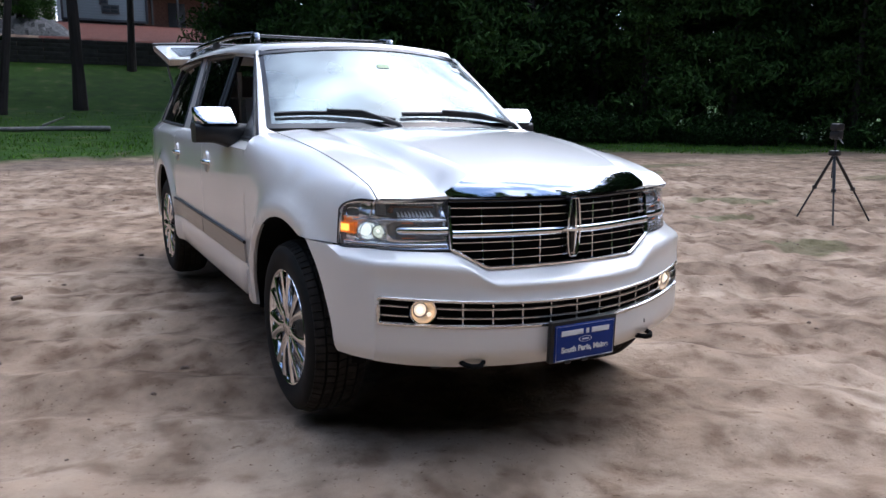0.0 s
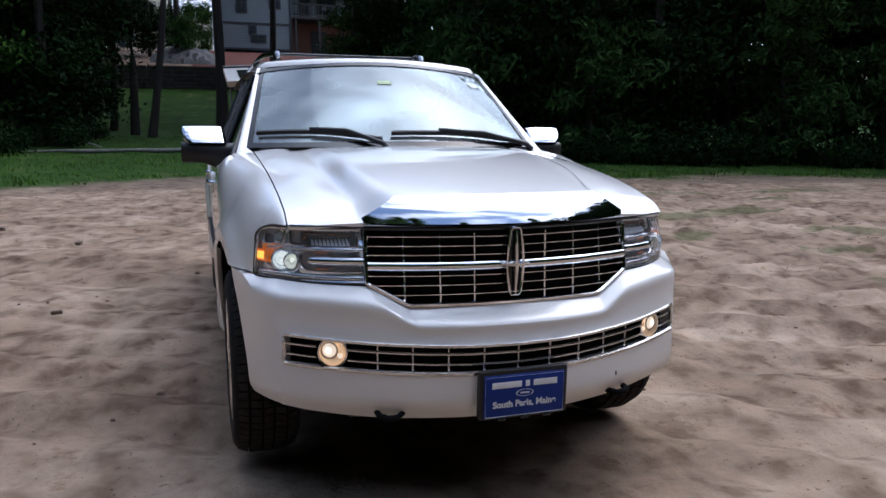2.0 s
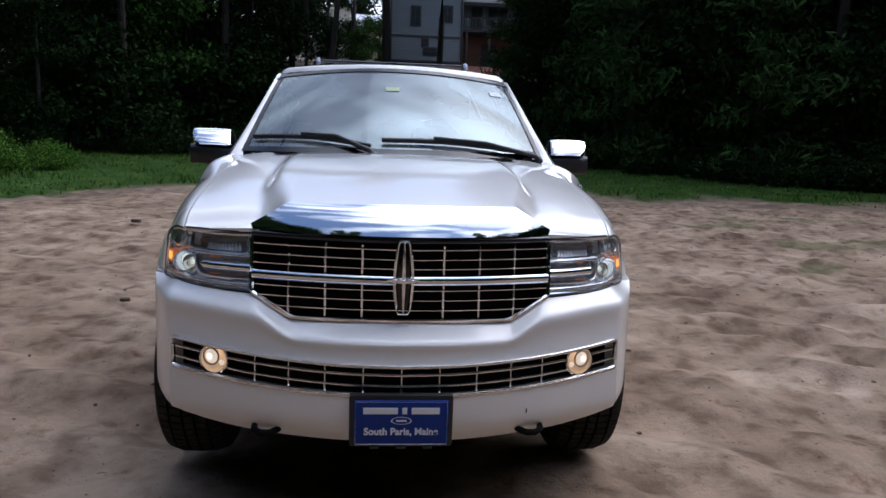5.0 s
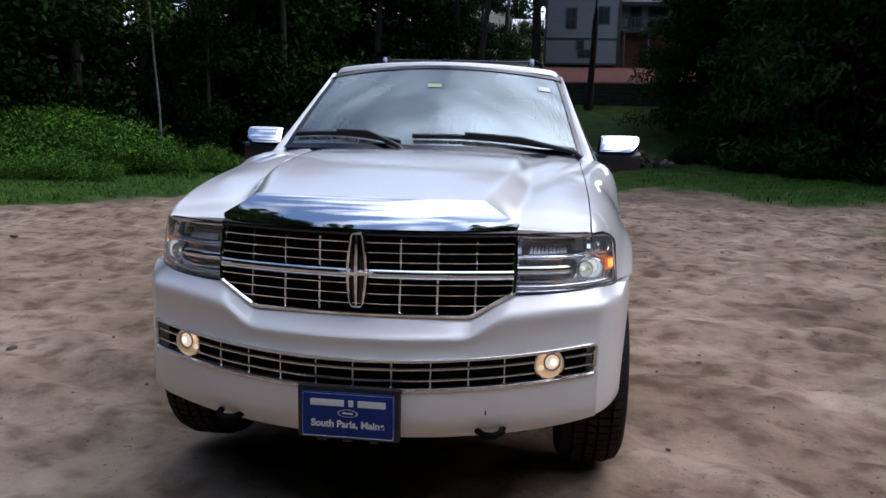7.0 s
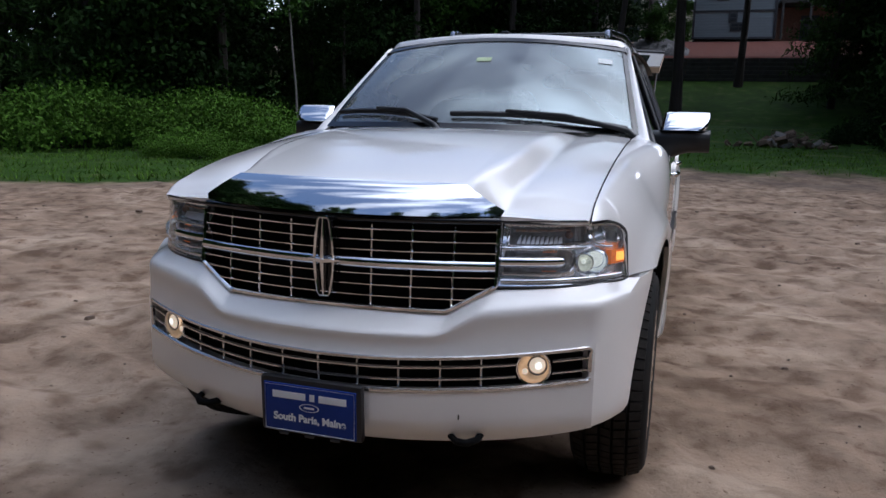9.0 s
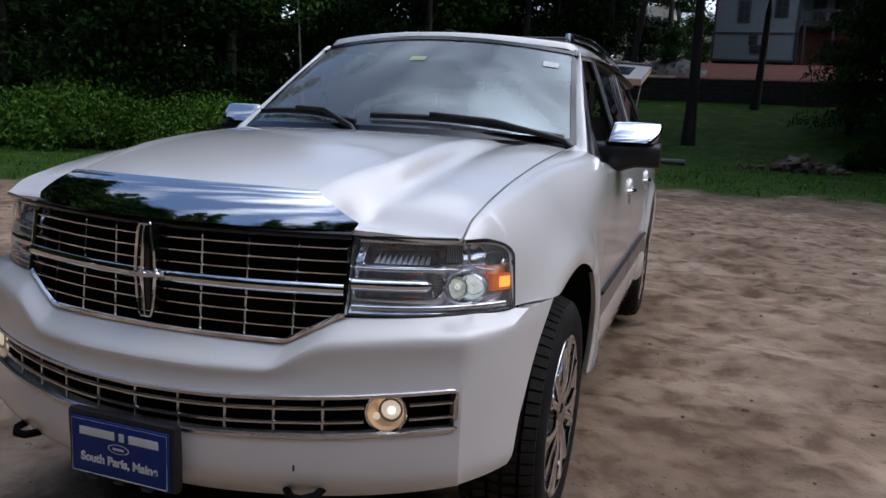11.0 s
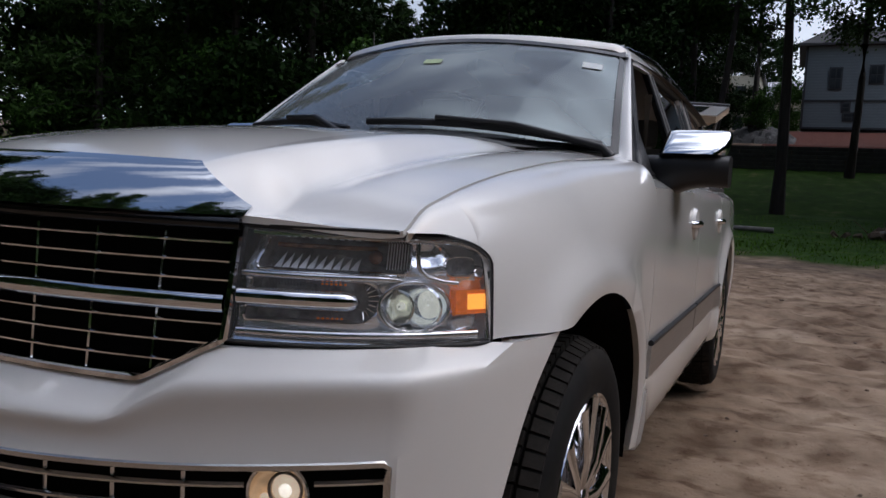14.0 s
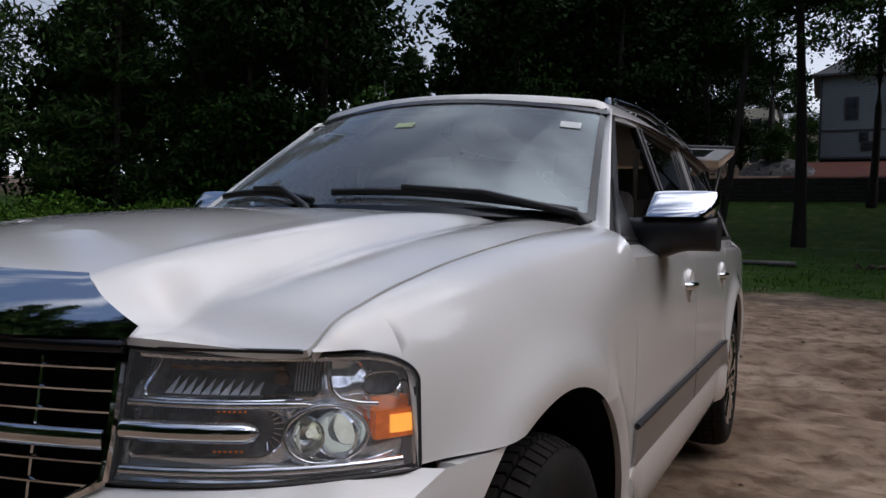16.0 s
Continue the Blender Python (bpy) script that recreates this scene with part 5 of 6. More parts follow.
def build_ground():
    fx = np.concatenate([-np.geomspace(400, 9.5, 34), np.arange(-9, 11.01, 0.075), np.geomspace(11.5, 400, 34)])
    fy = np.concatenate([-np.geomspace(400, 7.5, 30), np.arange(-7, 14.01, 0.075), np.arange(14.3, 47, 0.42), np.array([46.3, 46.7]), np.geomspace(48, 400, 26)])
    fy = np.unique(np.round(fy, 3))
    verts, turf, soil, mulch = [], [], [], []
    for y in fy:
        for x in fx:
            z = height(x, y)
            near = ease((14 - abs(x - 1)) / 5) * ease((16 - abs(y - 4)) / 5)
            if near > 0:
                p = (x, y, 0)
                z += near * (0.045 * noise.noise((x * 0.55, y * 1.3, 3)) + (0.034 + 0.024 * ease(x / 4)) * noise.noise((x * 1.9, y * 3.0, 7)) + (0.020 + 0.012 * ease(x / 4)) * noise.noise((x * 4.2, y * 5.2, 1)))
                # ridges pressed by wheels, running across the lot
                r = math.sin((x * 0.55 + y * 1.0) * 9 + 2.2 * noise.noise((x * 0.7, y * 0.7, 9)))
                z += near * 0.042 * r * max(0, noise.noise((x * 0.4 + 5, y * 0.4, 2)) + 0.25)
                # rows of tread marks where vehicles turned
                for cx, cy, way, reach in TRACKS:
                    u, v = (x - cx) * math.cos(way) + (y - cy) * math.sin(way), (y - cy) * math.cos(way) - (x - cx) * math.sin(way)
                    v += 0.12 * u * u / reach
                    side = min(abs(v - 0.8), abs(v + 0.8))
                    if abs(u) < reach and side < 0.22:
                        z += near * (0.016 * math.sin(u * 20 + side * 14) - 0.012) * ease((0.22 - side) / 0.1) * ease((reach - abs(u)) / 0.6)
                z -= near * 0.03
            verts.append((x, y, z - 0.004))
            t = turf_at(x, y)
            if x > 5 and -1 < y < 12 and noise.noise((x * 0.55, y * 0.9, 12)) > 0.32:
                t = max(t, 0.45)
            turf.append(t if y < 46.4 else 0)
            d = y - EDGE(x)
            soil.append(0.75 * ease((d + 2.2) / 1.5) * (0.5 + 0.5 * ease(noise.noise((x * 0.8, y * 0.8, 6)) * 3 + 0.5)) if y > -4 else 0)
            mulch.append(1.0 if 46.4 < y < 62 and -1 < x < 16 else 0)
    nx = len(fx)
    faces = [[j * nx + i, j * nx + i + 1, (j + 1) * nx + i + 1, (j + 1) * nx + i] for j in range(len(fy) - 1) for i in range(nx - 1)]
    ob = mesh_object("ground", verts, faces, GROUND, sharp=180)
    for nm, vals in (("turf", turf), ("soil", soil), ("mulch", mulch)):
        a = ob.data.attributes.new(nm, "FLOAT", "POINT")
        a.data.foreach_set("value", vals)
    return tagged(ob, label="tracked pale brown sand running into grass and a lawn bank", category="ground", kind="structure")


build_ground()


def build_grass():
    rng = np.random.default_rng(3)
    verts, faces = [], []
    n = 0
    while n < 42000:
        x, y = rng.uniform(-26, 26), rng.uniform(6, 36)
        if rng.random() > ease(turf_at(x, y) * 1.3 - 0.2) * (1.0 if y < 27 else 0.35) * (0.3 + 0.7 * ease(noise.noise((x * 1.1, y * 1.1, 8)) * 2 + 0.6)):
            continue
        h = rng.uniform(0.03, 0.11) * (1.6 if noise.noise((x * 0.5, y * 0.5, 3)) > 0.15 else 0.8)
        a = rng.uniform(0, 2 * math.pi)
        w = rng.uniform(0.008, 0.02)
        z = height(x, y)
        lx, ly = rng.normal(0, 0.05, 2)
        o = len(verts)
        verts += [(x - w * math.cos(a), y - w * math.sin(a), z - 0.02), (x + w * math.cos(a), y + w * math.sin(a), z - 0.02), (x + lx, y + ly, z + h)]
        faces.append([o, o + 1, o + 2])
        n += 1
    tagged(mesh_object("grass", verts, faces, GRASS, smooth=False), label="rough green grass along the edge of the sand", category="grass", kind="stuff")


build_grass()


# ---- trees and shrubs ----
def leaf_cloud(name, spots, size, rng, mat, parent, droop=0.0, slim=0.5):
    """Many small four-sided leaves, thrown round the given spots (x, y, z, spread, count)."""
    V, Fc = [], []
    for x, y, z, spread, count in spots:
        c = rng.normal(0, 1, (count, 3)) * np.array((spread, spread, spread * 0.6)) + np.array((x, y, z))
        d1 = rng.normal(0, 1, (count, 3))
        d1[:, 2] -= droop
        d1 /= np.linalg.norm(d1, axis=1, keepdims=True)
        d2 = np.cross(d1, rng.normal(0, 1, (count, 3)))
        d2 /= np.linalg.norm(d2, axis=1, keepdims=True)
        s = size * rng.uniform(0.6, 1.4, (count, 1))
        o = len(V)
        quad = np.stack([c - d1 * s, c + d2 * s * slim, c + d1 * s, c - d2 * s * slim], 1)
        V.extend(map(tuple, quad.reshape(-1, 3)))
        Fc.extend([[o + 4 * k, o + 4 * k + 1, o + 4 * k + 2, o + 4 * k + 3] for k in range(count)])
    return mesh_object(name, V, Fc, mat, parent, smooth=False)


def broad_tree(seed, tall, spread, leaves, label, mat, low=0.25, trunk_r=0.16, size=0.12):
    rng = np.random.default_rng(seed)
    t = thing("tree", label, "tree")
    bm = bmesh.new()
    bend = rng.normal(0, 0.25, 2)
    trunk = [(bend[0] * k * k, bend[1] * k * k, tall * 0.92 * k - 0.2) for k in np.linspace(0, 1, 9)]
    add_tube(bm, trunk, [trunk_r * (1.25 - k) + 0.015 for k in np.linspace(0, 1, 9)], 8)
    spots = []
    for i in range(int(16 + tall)):
        k = rng.uniform(low, 0.98)
        a = rng.uniform(0, 2 * math.pi)
        r = spread * rng.uniform(0.4, 1.0) * math.sin(math.pi * min(max((k - low) / (1.04 - low), 0.06), 0.97)) ** 0.6
        base = Vector((bend[0] * k * k, bend[1] * k * k, tall * 0.92 * k - 0.2))
        tip = base + Vector((r * math.cos(a), r * math.sin(a), r * rng.uniform(0.1, 0.6)))
        add_tube(bm, [base, base.lerp(tip, 0.5) + Vector((0, 0, 0.1 * r)), tip], [trunk_r * 0.35 * (1.1 - k) + 0.012, 0.02, 0.008], 5)
        for q in (0.45, 0.75, 1.0):
            p = base.lerp(tip, q)
            spots.append((p.x, p.y, p.z + 0.1, spread * rng.uniform(0.13, 0.24), 1))
    bmesh.ops.recalc_face_normals(bm, faces=bm.faces)
    part("trunk", bm, BARK, t)
    per = leaves // len(spots)
    leaf_cloud("crown", [(*s[:4], per) for s in spots], size, rng, mat, t)
    return t


def conifer(seed, tall, spread, leaves, label, bare=0.12, trunk_r=0.17, size=0.15):
    rng = np.random.default_rng(seed)
    t = thing("conifer", label, "tree")
    bm = bmesh.new()
    add_tube(bm, [(0, 0, tall * k - 0.2) for k in np.linspace(0, 1, 8)], [trunk_r * (1.02 - k) + 0.01 for k in np.linspace(0, 1, 8)], 8)
    spots = []
    levels = int(tall * 1.7)
    for i in range(levels):
        k = bare + (0.985 - bare) * i / levels
        for a in rng.uniform(0, 2 * math.pi, int(rng.integers(3, 6))):
            r = spread * (1 - k) ** 0.75 * rng.uniform(0.55, 1.1) + 0.15
            base = Vector((0, 0, tall * k))
            tip = base + Vector((r * math.cos(a), r * math.sin(a), -0.18 * r + rng.uniform(-0.1, 0.2)))
            add_tube(bm, [base, base.lerp(tip, 0.6) + Vector((0, 0, 0.06 * r)), tip], [0.03 * (1 - k) + 0.008, 0.012, 0.005], 4)
            for q in np.arange(0.25, 1.01, 0.25):
                p = base.lerp(tip, q)
                spots.append((p.x, p.y, p.z, 0.10 + 0.09 * r, 1))
    bmesh.ops.recalc_face_normals(bm, faces=bm.faces)
    part("trunk", bm, BARK_RED if bare > 0.3 else BARK, t)
    per = max(leaves // len(spots), 4)
    leaf_cloud("crown", [(*s[:4], per) for s in spots], size, rng, NEEDLE, t, droop=0.4, slim=0.24 if size < 0.2 else 0.5)
    return t


def shrub(seed, tall, spread, leaves, mat, label):
    rng = np.random.default_rng(seed)
    t = thing("shrub", label, "shrub")
    bm = bmesh.new()
    spots = []
    for i in range(26):
        a, r = rng.uniform(0, 2 * math.pi), spread * math.sqrt(rng.uniform(0, 1))
        z = tall * rng.uniform(0.35, 1.0) * (1 - 0.45 * (r / spread) ** 2)
        tip = (r * math.cos(a), r * math.sin(a), z)
        add_tube(bm, [(r * 0.25 * math.cos(a), r * 0.25 * math.sin(a), -0.05), (tip[0] * 0.7, tip[1] * 0.7, z * 0.6), tip], [0.014, 0.009, 0.004], 4)
        spots.append((tip[0], tip[1], z * 0.95, spread * 0.16, 2))
        spots.append((tip[0] * 0.9, tip[1] * 0.9, z * 0.5, spread * 0.18, 1))
    bmesh.ops.recalc_face_normals(bm, faces=bm.faces)
    part("woody_stem", bm, BARK, t)
    per = leaves // len(spots)
    leaf_cloud("crown", [(*s[:4], per) for s in spots], 0.055, rng, mat, t)
    return t


LOW = "low green leafy shrub at the edge of the dark woods"
MAPLE = "tall dark leafy tree in the woods"
SPRUCE = "tall dark conifer in the woods"


def place(ob, x, y, turn, size, group):
    c = copy_thing(ob, pose(x, y, height(x, y) - 0.05, 0, 0, turn) @ Matrix.Diagonal((1, 1, 1, 1)))
    c.scale = (size, size, size)
    tagged(c, group=group)
    return c


def build_woods():
    rng = np.random.default_rng(11)
    kinds = [broad_tree(1, 13, 3.0, 17000, MAPLE, LEAF_SHADED, 0.10), broad_tree(2, 15, 3.4, 17000, MAPLE, LEAF_SHADED, 0.12),
             conifer(3, 15, 2.8, 17000, SPRUCE, 0.06), conifer(4, 18, 3.2, 9500, "tall dark pine with a bare lower trunk in the woods", 0.22, 0.2), broad_tree(5, 8, 2.3, 8000, "young leafy tree at the edge of the woods", LEAF_MID, 0.12, 0.09)]
    stand = conifer(10, 19, 3.6, 15000, "tall pine with layered boughs and a bare dark trunk", 0.14, 0.13)
    stand.location = (-20.5, 24.0, height(-20.5, 24) - 0.05)
    tagged(stand, group="trees of the woods")
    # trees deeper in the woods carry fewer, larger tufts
    deep = [broad_tree(6, 14, 3.4, 4200, MAPLE, LEAF_SHADED, 0.06, size=0.26), broad_tree(7, 15, 3.4, 4200, MAPLE, LEAF_SHADED, 0.08, size=0.26), conifer(8, 17, 3.0, 4600, SPRUCE, 0.05, size=0.26)]
    for k, (x, y) in zip(deep, ((-14, 33), (16, 33), (-27, 24))):
        k.location = (x, y, height(x, y) - 0.05)
        tagged(k, group="trees of the woods")
    first = [(-17.0, 24.5, 0), (12.5, 24.0, 1), (-19.5, 20.5, 2), (19.0, 23.0, 3), (-9.0, 30.5, 4)]
    for k, (x, y, i) in zip(kinds, first):
        k.location = (x, y, height(x, y) - 0.05)
        tagged(k, group="trees of the woods")
    # edge of the woods, from far left round the lawn to far right, two or three trees deep
    edge = [(-34, 4), (-31, 8), (-28, 12), (-25, 15.5), (-22, 18.5), (-18, 21), (-14.5, 22.5), (-11.5, 24), (-9, 27), (-7, 31), (-6.3, 36), (-7, 41),
            (8.2, 42), (8.6, 36), (9.0, 31.5), (9.6, 27), (12.5, 23.5), (16, 22), (19.5, 20.5), (23, 18.5), (26, 15.5), (29, 12), (31, 8), (33, 4), (35, 0)]
    away = Vector((1.0, 4.0))
    for i, (x, y) in enumerate(edge):
        d = Vector((x, y + 0.0)) - away
        d = d.normalized() if 25 > y or abs(x) > 12 else Vector((math.copysign(1, x), 0.35)).normalized()
        for row in range(4):
            px, py = x + d.x * row * 3.0 + rng.normal(0, 0.7), y + d.y * row * 3.0 + rng.normal(0, 0.7)
            gap = -24.5 < px < -8 and 22 < py < 42 and -0.60 < math.atan2(px - 1.4, py + 0.65) < -0.40
            size = rng.uniform(0.85, 1.2)
            if x < -17 and row > 1:
                size *= 0.82
            if gap:
                size *= 0.50
            kind = kinds[int(rng.choice([0, 3, 3, 2, 3] if x < -15 else [0, 1, 0, 1, 2]))] if row < 2 else deep[int(rng.integers(0, 3))]
            if x < -17 and row == 0 and i % 2 == 0:
                kind = stand
            place(kind, px, py, rng.uniform(0, 360), size, "trees of the woods")
    # low dark trees closing the woods behind the shrub bank
    for x, y in ((-40, 8), (-39, 13), (-37, 17), (-35, 21), (-33, 25), (-30.5, 28), (-36.5, 10.5), (-34.5, 15), (-32, 19), (-29.5, 22.5)):
        place(deep[int(rng.integers(0, 3))], x, y, rng.uniform(0, 360), rng.uniform(0.62, 0.75), "trees of the woods")
    # thicker stand at the side of the lot
    for x, y, i in ((21, 25, 3), (24, 22, 1), (26, 24, 2), (23, 27, 0), (28, 19, 3), (18, 27, 2), (25.5, 18.5, 0), (15.5, 26, 3)):
        place(kinds[i], x, y, rng.uniform(0, 360), rng.uniform(1.0, 1.2), "trees of the woods")
    # behind the camera
    for a in np.arange(165, 380, 8.0):
        r = rng.uniform(17, 21)
        px, py = 1 + r * math.cos(radians(a)) * 1.25, -1 + r * math.sin(radians(a))
        place(deep[int(rng.integers(0, 3))], px, py, rng.uniform(0, 360), rng.uniform(1.15, 1.45), "trees of the woods")
        place(deep[int(rng.integers(0, 3))], px * 1.25 + 1.2, py * 1.25, rng.uniform(0, 360), rng.uniform(1.3, 1.6), "trees of the woods")
    # added tall trees, crowns out of view, placed to shade that side of the lawn
    tall = broad_tree(9, 20, 5.6, 9000, "added tall tree, its high crown out of view, shading the lawn", LEAF_SHADED, 0.52, 0.20, size=0.22)
    tall.location = (10.8, 27.0, height(10.8, 27) - 0.05)
    tagged(tall, group="trees of the woods")
    for x, y in ((10.4, 33.0), (10.2, 40.0), (13.0, 23.5), (10.3, 30.0), (10.0, 36.5)):
        place(tall, x, y, rng.uniform(0, 360), rng.uniform(0.95, 1.1), "trees of the woods")
    # far trees behind the house
    for x in np.arange(-34, 40, 4.6):
        place(deep[int(rng.integers(0, 3))], x + rng.normal(0, 1), 84 + rng.uniform(-4, 6), rng.uniform(0, 360), rng.uniform(0.6, 0.95), "trees of the woods")
    # dark trees between the lawn and the far house, and some beside the lot
    for x, y, sz, i in ((-3.6, 52, 0.72, 0), (-5.8, 50, 0.85, 1), (-2.0, 55.5, 0.62, 0), (-8.2, 47, 0.9, 1), (-6.4, 56, 0.95, 0), (28, 17.5, 1.0, 1), (30.5, 20, 1.0, 0), (33, 15.5, 1.1, 1), (28.5, 21.5, 1.0, 0)):
        place(kinds[i], x, y, rng.uniform(0, 360), sz, "trees of the woods")
    for x, y, sz in ((-16.8, 19.4, 0.74), (-22.5, 16.8, 0.5), (-0.1, 70, 0.64), (-1.4, 68, 0.6), (9.6, 47.5, 0.9), (12.5, 49, 1.0), (-1.6, 49.5, 0.4)):
        place(kinds[4], x, y, rng.uniform(0, 360), sz, "trees of the woods")
    bush = [shrub(21, 1.7, 1.7, 8500, LEAF_LIGHT, "thick bright green shrub bank beside the sand"), shrub(22, 1.3, 1.2, 5000, LEAF_SHADED, LOW)]
    bush[0].location, bush[1].location = (-12.0, 18.6, 0.1), (14.5, 20.3, 0.1)
    tagged(bush[0], group="shrub bank"), tagged(bush[1], group="edge shrubs")
    for x, y, s in ((-10.4, 18.4, 0.66), (-13.4, 18.6, 1.12), (-15.6, 18.4, 1.02), (-17.0, 17.2, 1.28), (-19.6, 17.0, 1.12), (-21.3, 15.4, 1.32), (-23.8, 13.8, 1.12), (-25.5, 11, 1.35), (-9.2, 19.6, 0.5), (-11.6, 15.8, 0.50), (-12.7, 15.6, 0.40), (-10.6, 16.2, 0.34), (-18.2, 18.8, 1.25), (-14.6, 19.8, 1.2)):
        place(bush[0], x, y, rng.uniform(0, 360), s, "shrub bank")
    for x, y in ((-7.6, 26.5), (-6.3, 30), (7.4, 29.5), (8.4, 26.2), (9.9, 23.8), (11.4, 22.3), (13, 21.2), (16.3, 20.0), (18.2, 19.4), (20.2, 18.4), (22.3, 17.3), (24.5, 15.2), (26.5, 13), (10.4, 25.2), (7.9, 33), (-5.9, 34), (15.2, 21.5), (19.3, 20.2), (12.2, 24)):
        place(bush[1], x + rng.normal(0, 0.3), y, rng.uniform(0, 360), rng.uniform(0.7, 1.25), "edge shrubs")
    # bare-stemmed pines on the lawn
    def pine(x, y, lean, r, tall, label, wide=1.0, limbs=16):
        p = thing("pine", label, "tree", "pines on the lawn", at=(x, y, height(x, y) - 0.1))
        bm = bmesh.new()
        add_tube(bm, [(lean * k + 0.1 * math.sin(5 * k), 0, tall * k) for k in np.linspace(0, 1, 10)], [r * (1.15 - 0.75 * k) * (1.25 if k == 0 else 1) for k in np.linspace(0, 1, 10)], 10)
        spots = []
        g = np.random.default_rng(int(x * 100 + y * 7) % 1000)
        for i in range(limbs):
            k = g.uniform(0.48 if wide > 1 else 0.62, 1.0)
            a = g.uniform(0, 2 * math.pi)
            rr = g.uniform(1.0, 3.0) * (1.25 - k) * wide
            b = Vector((lean * k, 0, tall * k))
            e = b + Vector((rr * math.cos(a) * 1.5, rr * math.sin(a) * 1.5, g.uniform(-0.5, 0.5)))
            add_tube(bm, [b, b.lerp(e, 0.5) + Vector((0, 0, 0.2)), e], [0.05, 0.03, 0.01], 5)
            for q in (0.4, 0.7, 1.0):
                c = b.lerp(e, q)
                spots.append((c.x, c.y, c.z, 0.32 * wide ** 0.7, int(85 * wide)))
        bmesh.ops.recalc_face_normals(bm, faces=bm.faces)
        part("trunk", bm, BARK_RED, p)
        leaf_cloud("crown", spots, 0.12, g, NEEDLE, p)
    # the first two crowns are widened beyond their own size to shade the lawn
    pine(0.35, 38.0, -0.5, 0.25, 18, "thick dark pine trunk standing on the lawn", 2.0, 40)
    pine(3.55, 45.2, 0.2, 0.19, 16, "slim pine trunk before the pale house", 1.8, 34)
    pine(-2.9, 35.0, 1.6, 0.16, 14, "leaning slim pine at the edge of the lawn")
    pine(-3.7, 36.5, -0.2, 0.17, 15, "slim straight pine at the edge of the lawn")
    pine(-4.8, 38.5, 0.3, 0.15, 15, "slim straight pine at the edge of the lawn")
    pine(-1.9, 50.0, 0.1, 0.16, 13, "slim pine behind the retaining wall")
    # thin sapling with a bare stem, by the shrub bank
    s = thing("sapling", "thin bare stem with a drooping leafy top", "tree", at=(-11.3, 20.6, height(0, 20.6)))
    bm = bmesh.new()
    add_tube(bm, [(0.05, 0, 0), (0.0, 0, 1.8), (-0.12, 0, 3.2), (-0.2, 0, 4.4), (-0.3, 0, 6.0)], [0.05, 0.04, 0.035, 0.03, 0.015], 6)
    bmesh.ops.recalc_face_normals(bm, faces=bm.faces)
    part("trunk", bm, DEADWOOD, s)
    leaf_cloud("crown", [(-0.3 + dx, dy, z, 0.32, 120) for dx, dy, z in ((-0.9, 0, 4.6), (-0.4, 0.2, 5.0), (0.1, -0.2, 4.3), (0.4, 0, 4.8), (-1.5, 0.1, 4.9), (-0.2, 0, 5.6), (-1.0, 0.3, 5.4))], 0.08, np.random.default_rng(5), LEAF_MID, s)


build_woods()


# ---- house, wall and lawn things ----
def window_unit(x, z, w, h, y, parent):
    f = box("window", (x, y - 0.02, z), (w + 0.16, 0.10, h + 0.16), TRIM_DARK, parent, "dark framed window", bevel=0.01)
    cols = 1 if w < 0.7 else 2
    for i in range(cols):
        pw = w / cols
        for j in range(2):
            box("pane", (x - w / 2 + pw * (i + 0.5), y - 0.075, z - h / 4 + j * h / 2), (pw - 0.05, 0.02, h / 2 - 0.05), WINDOW, f, bevel=0.004)


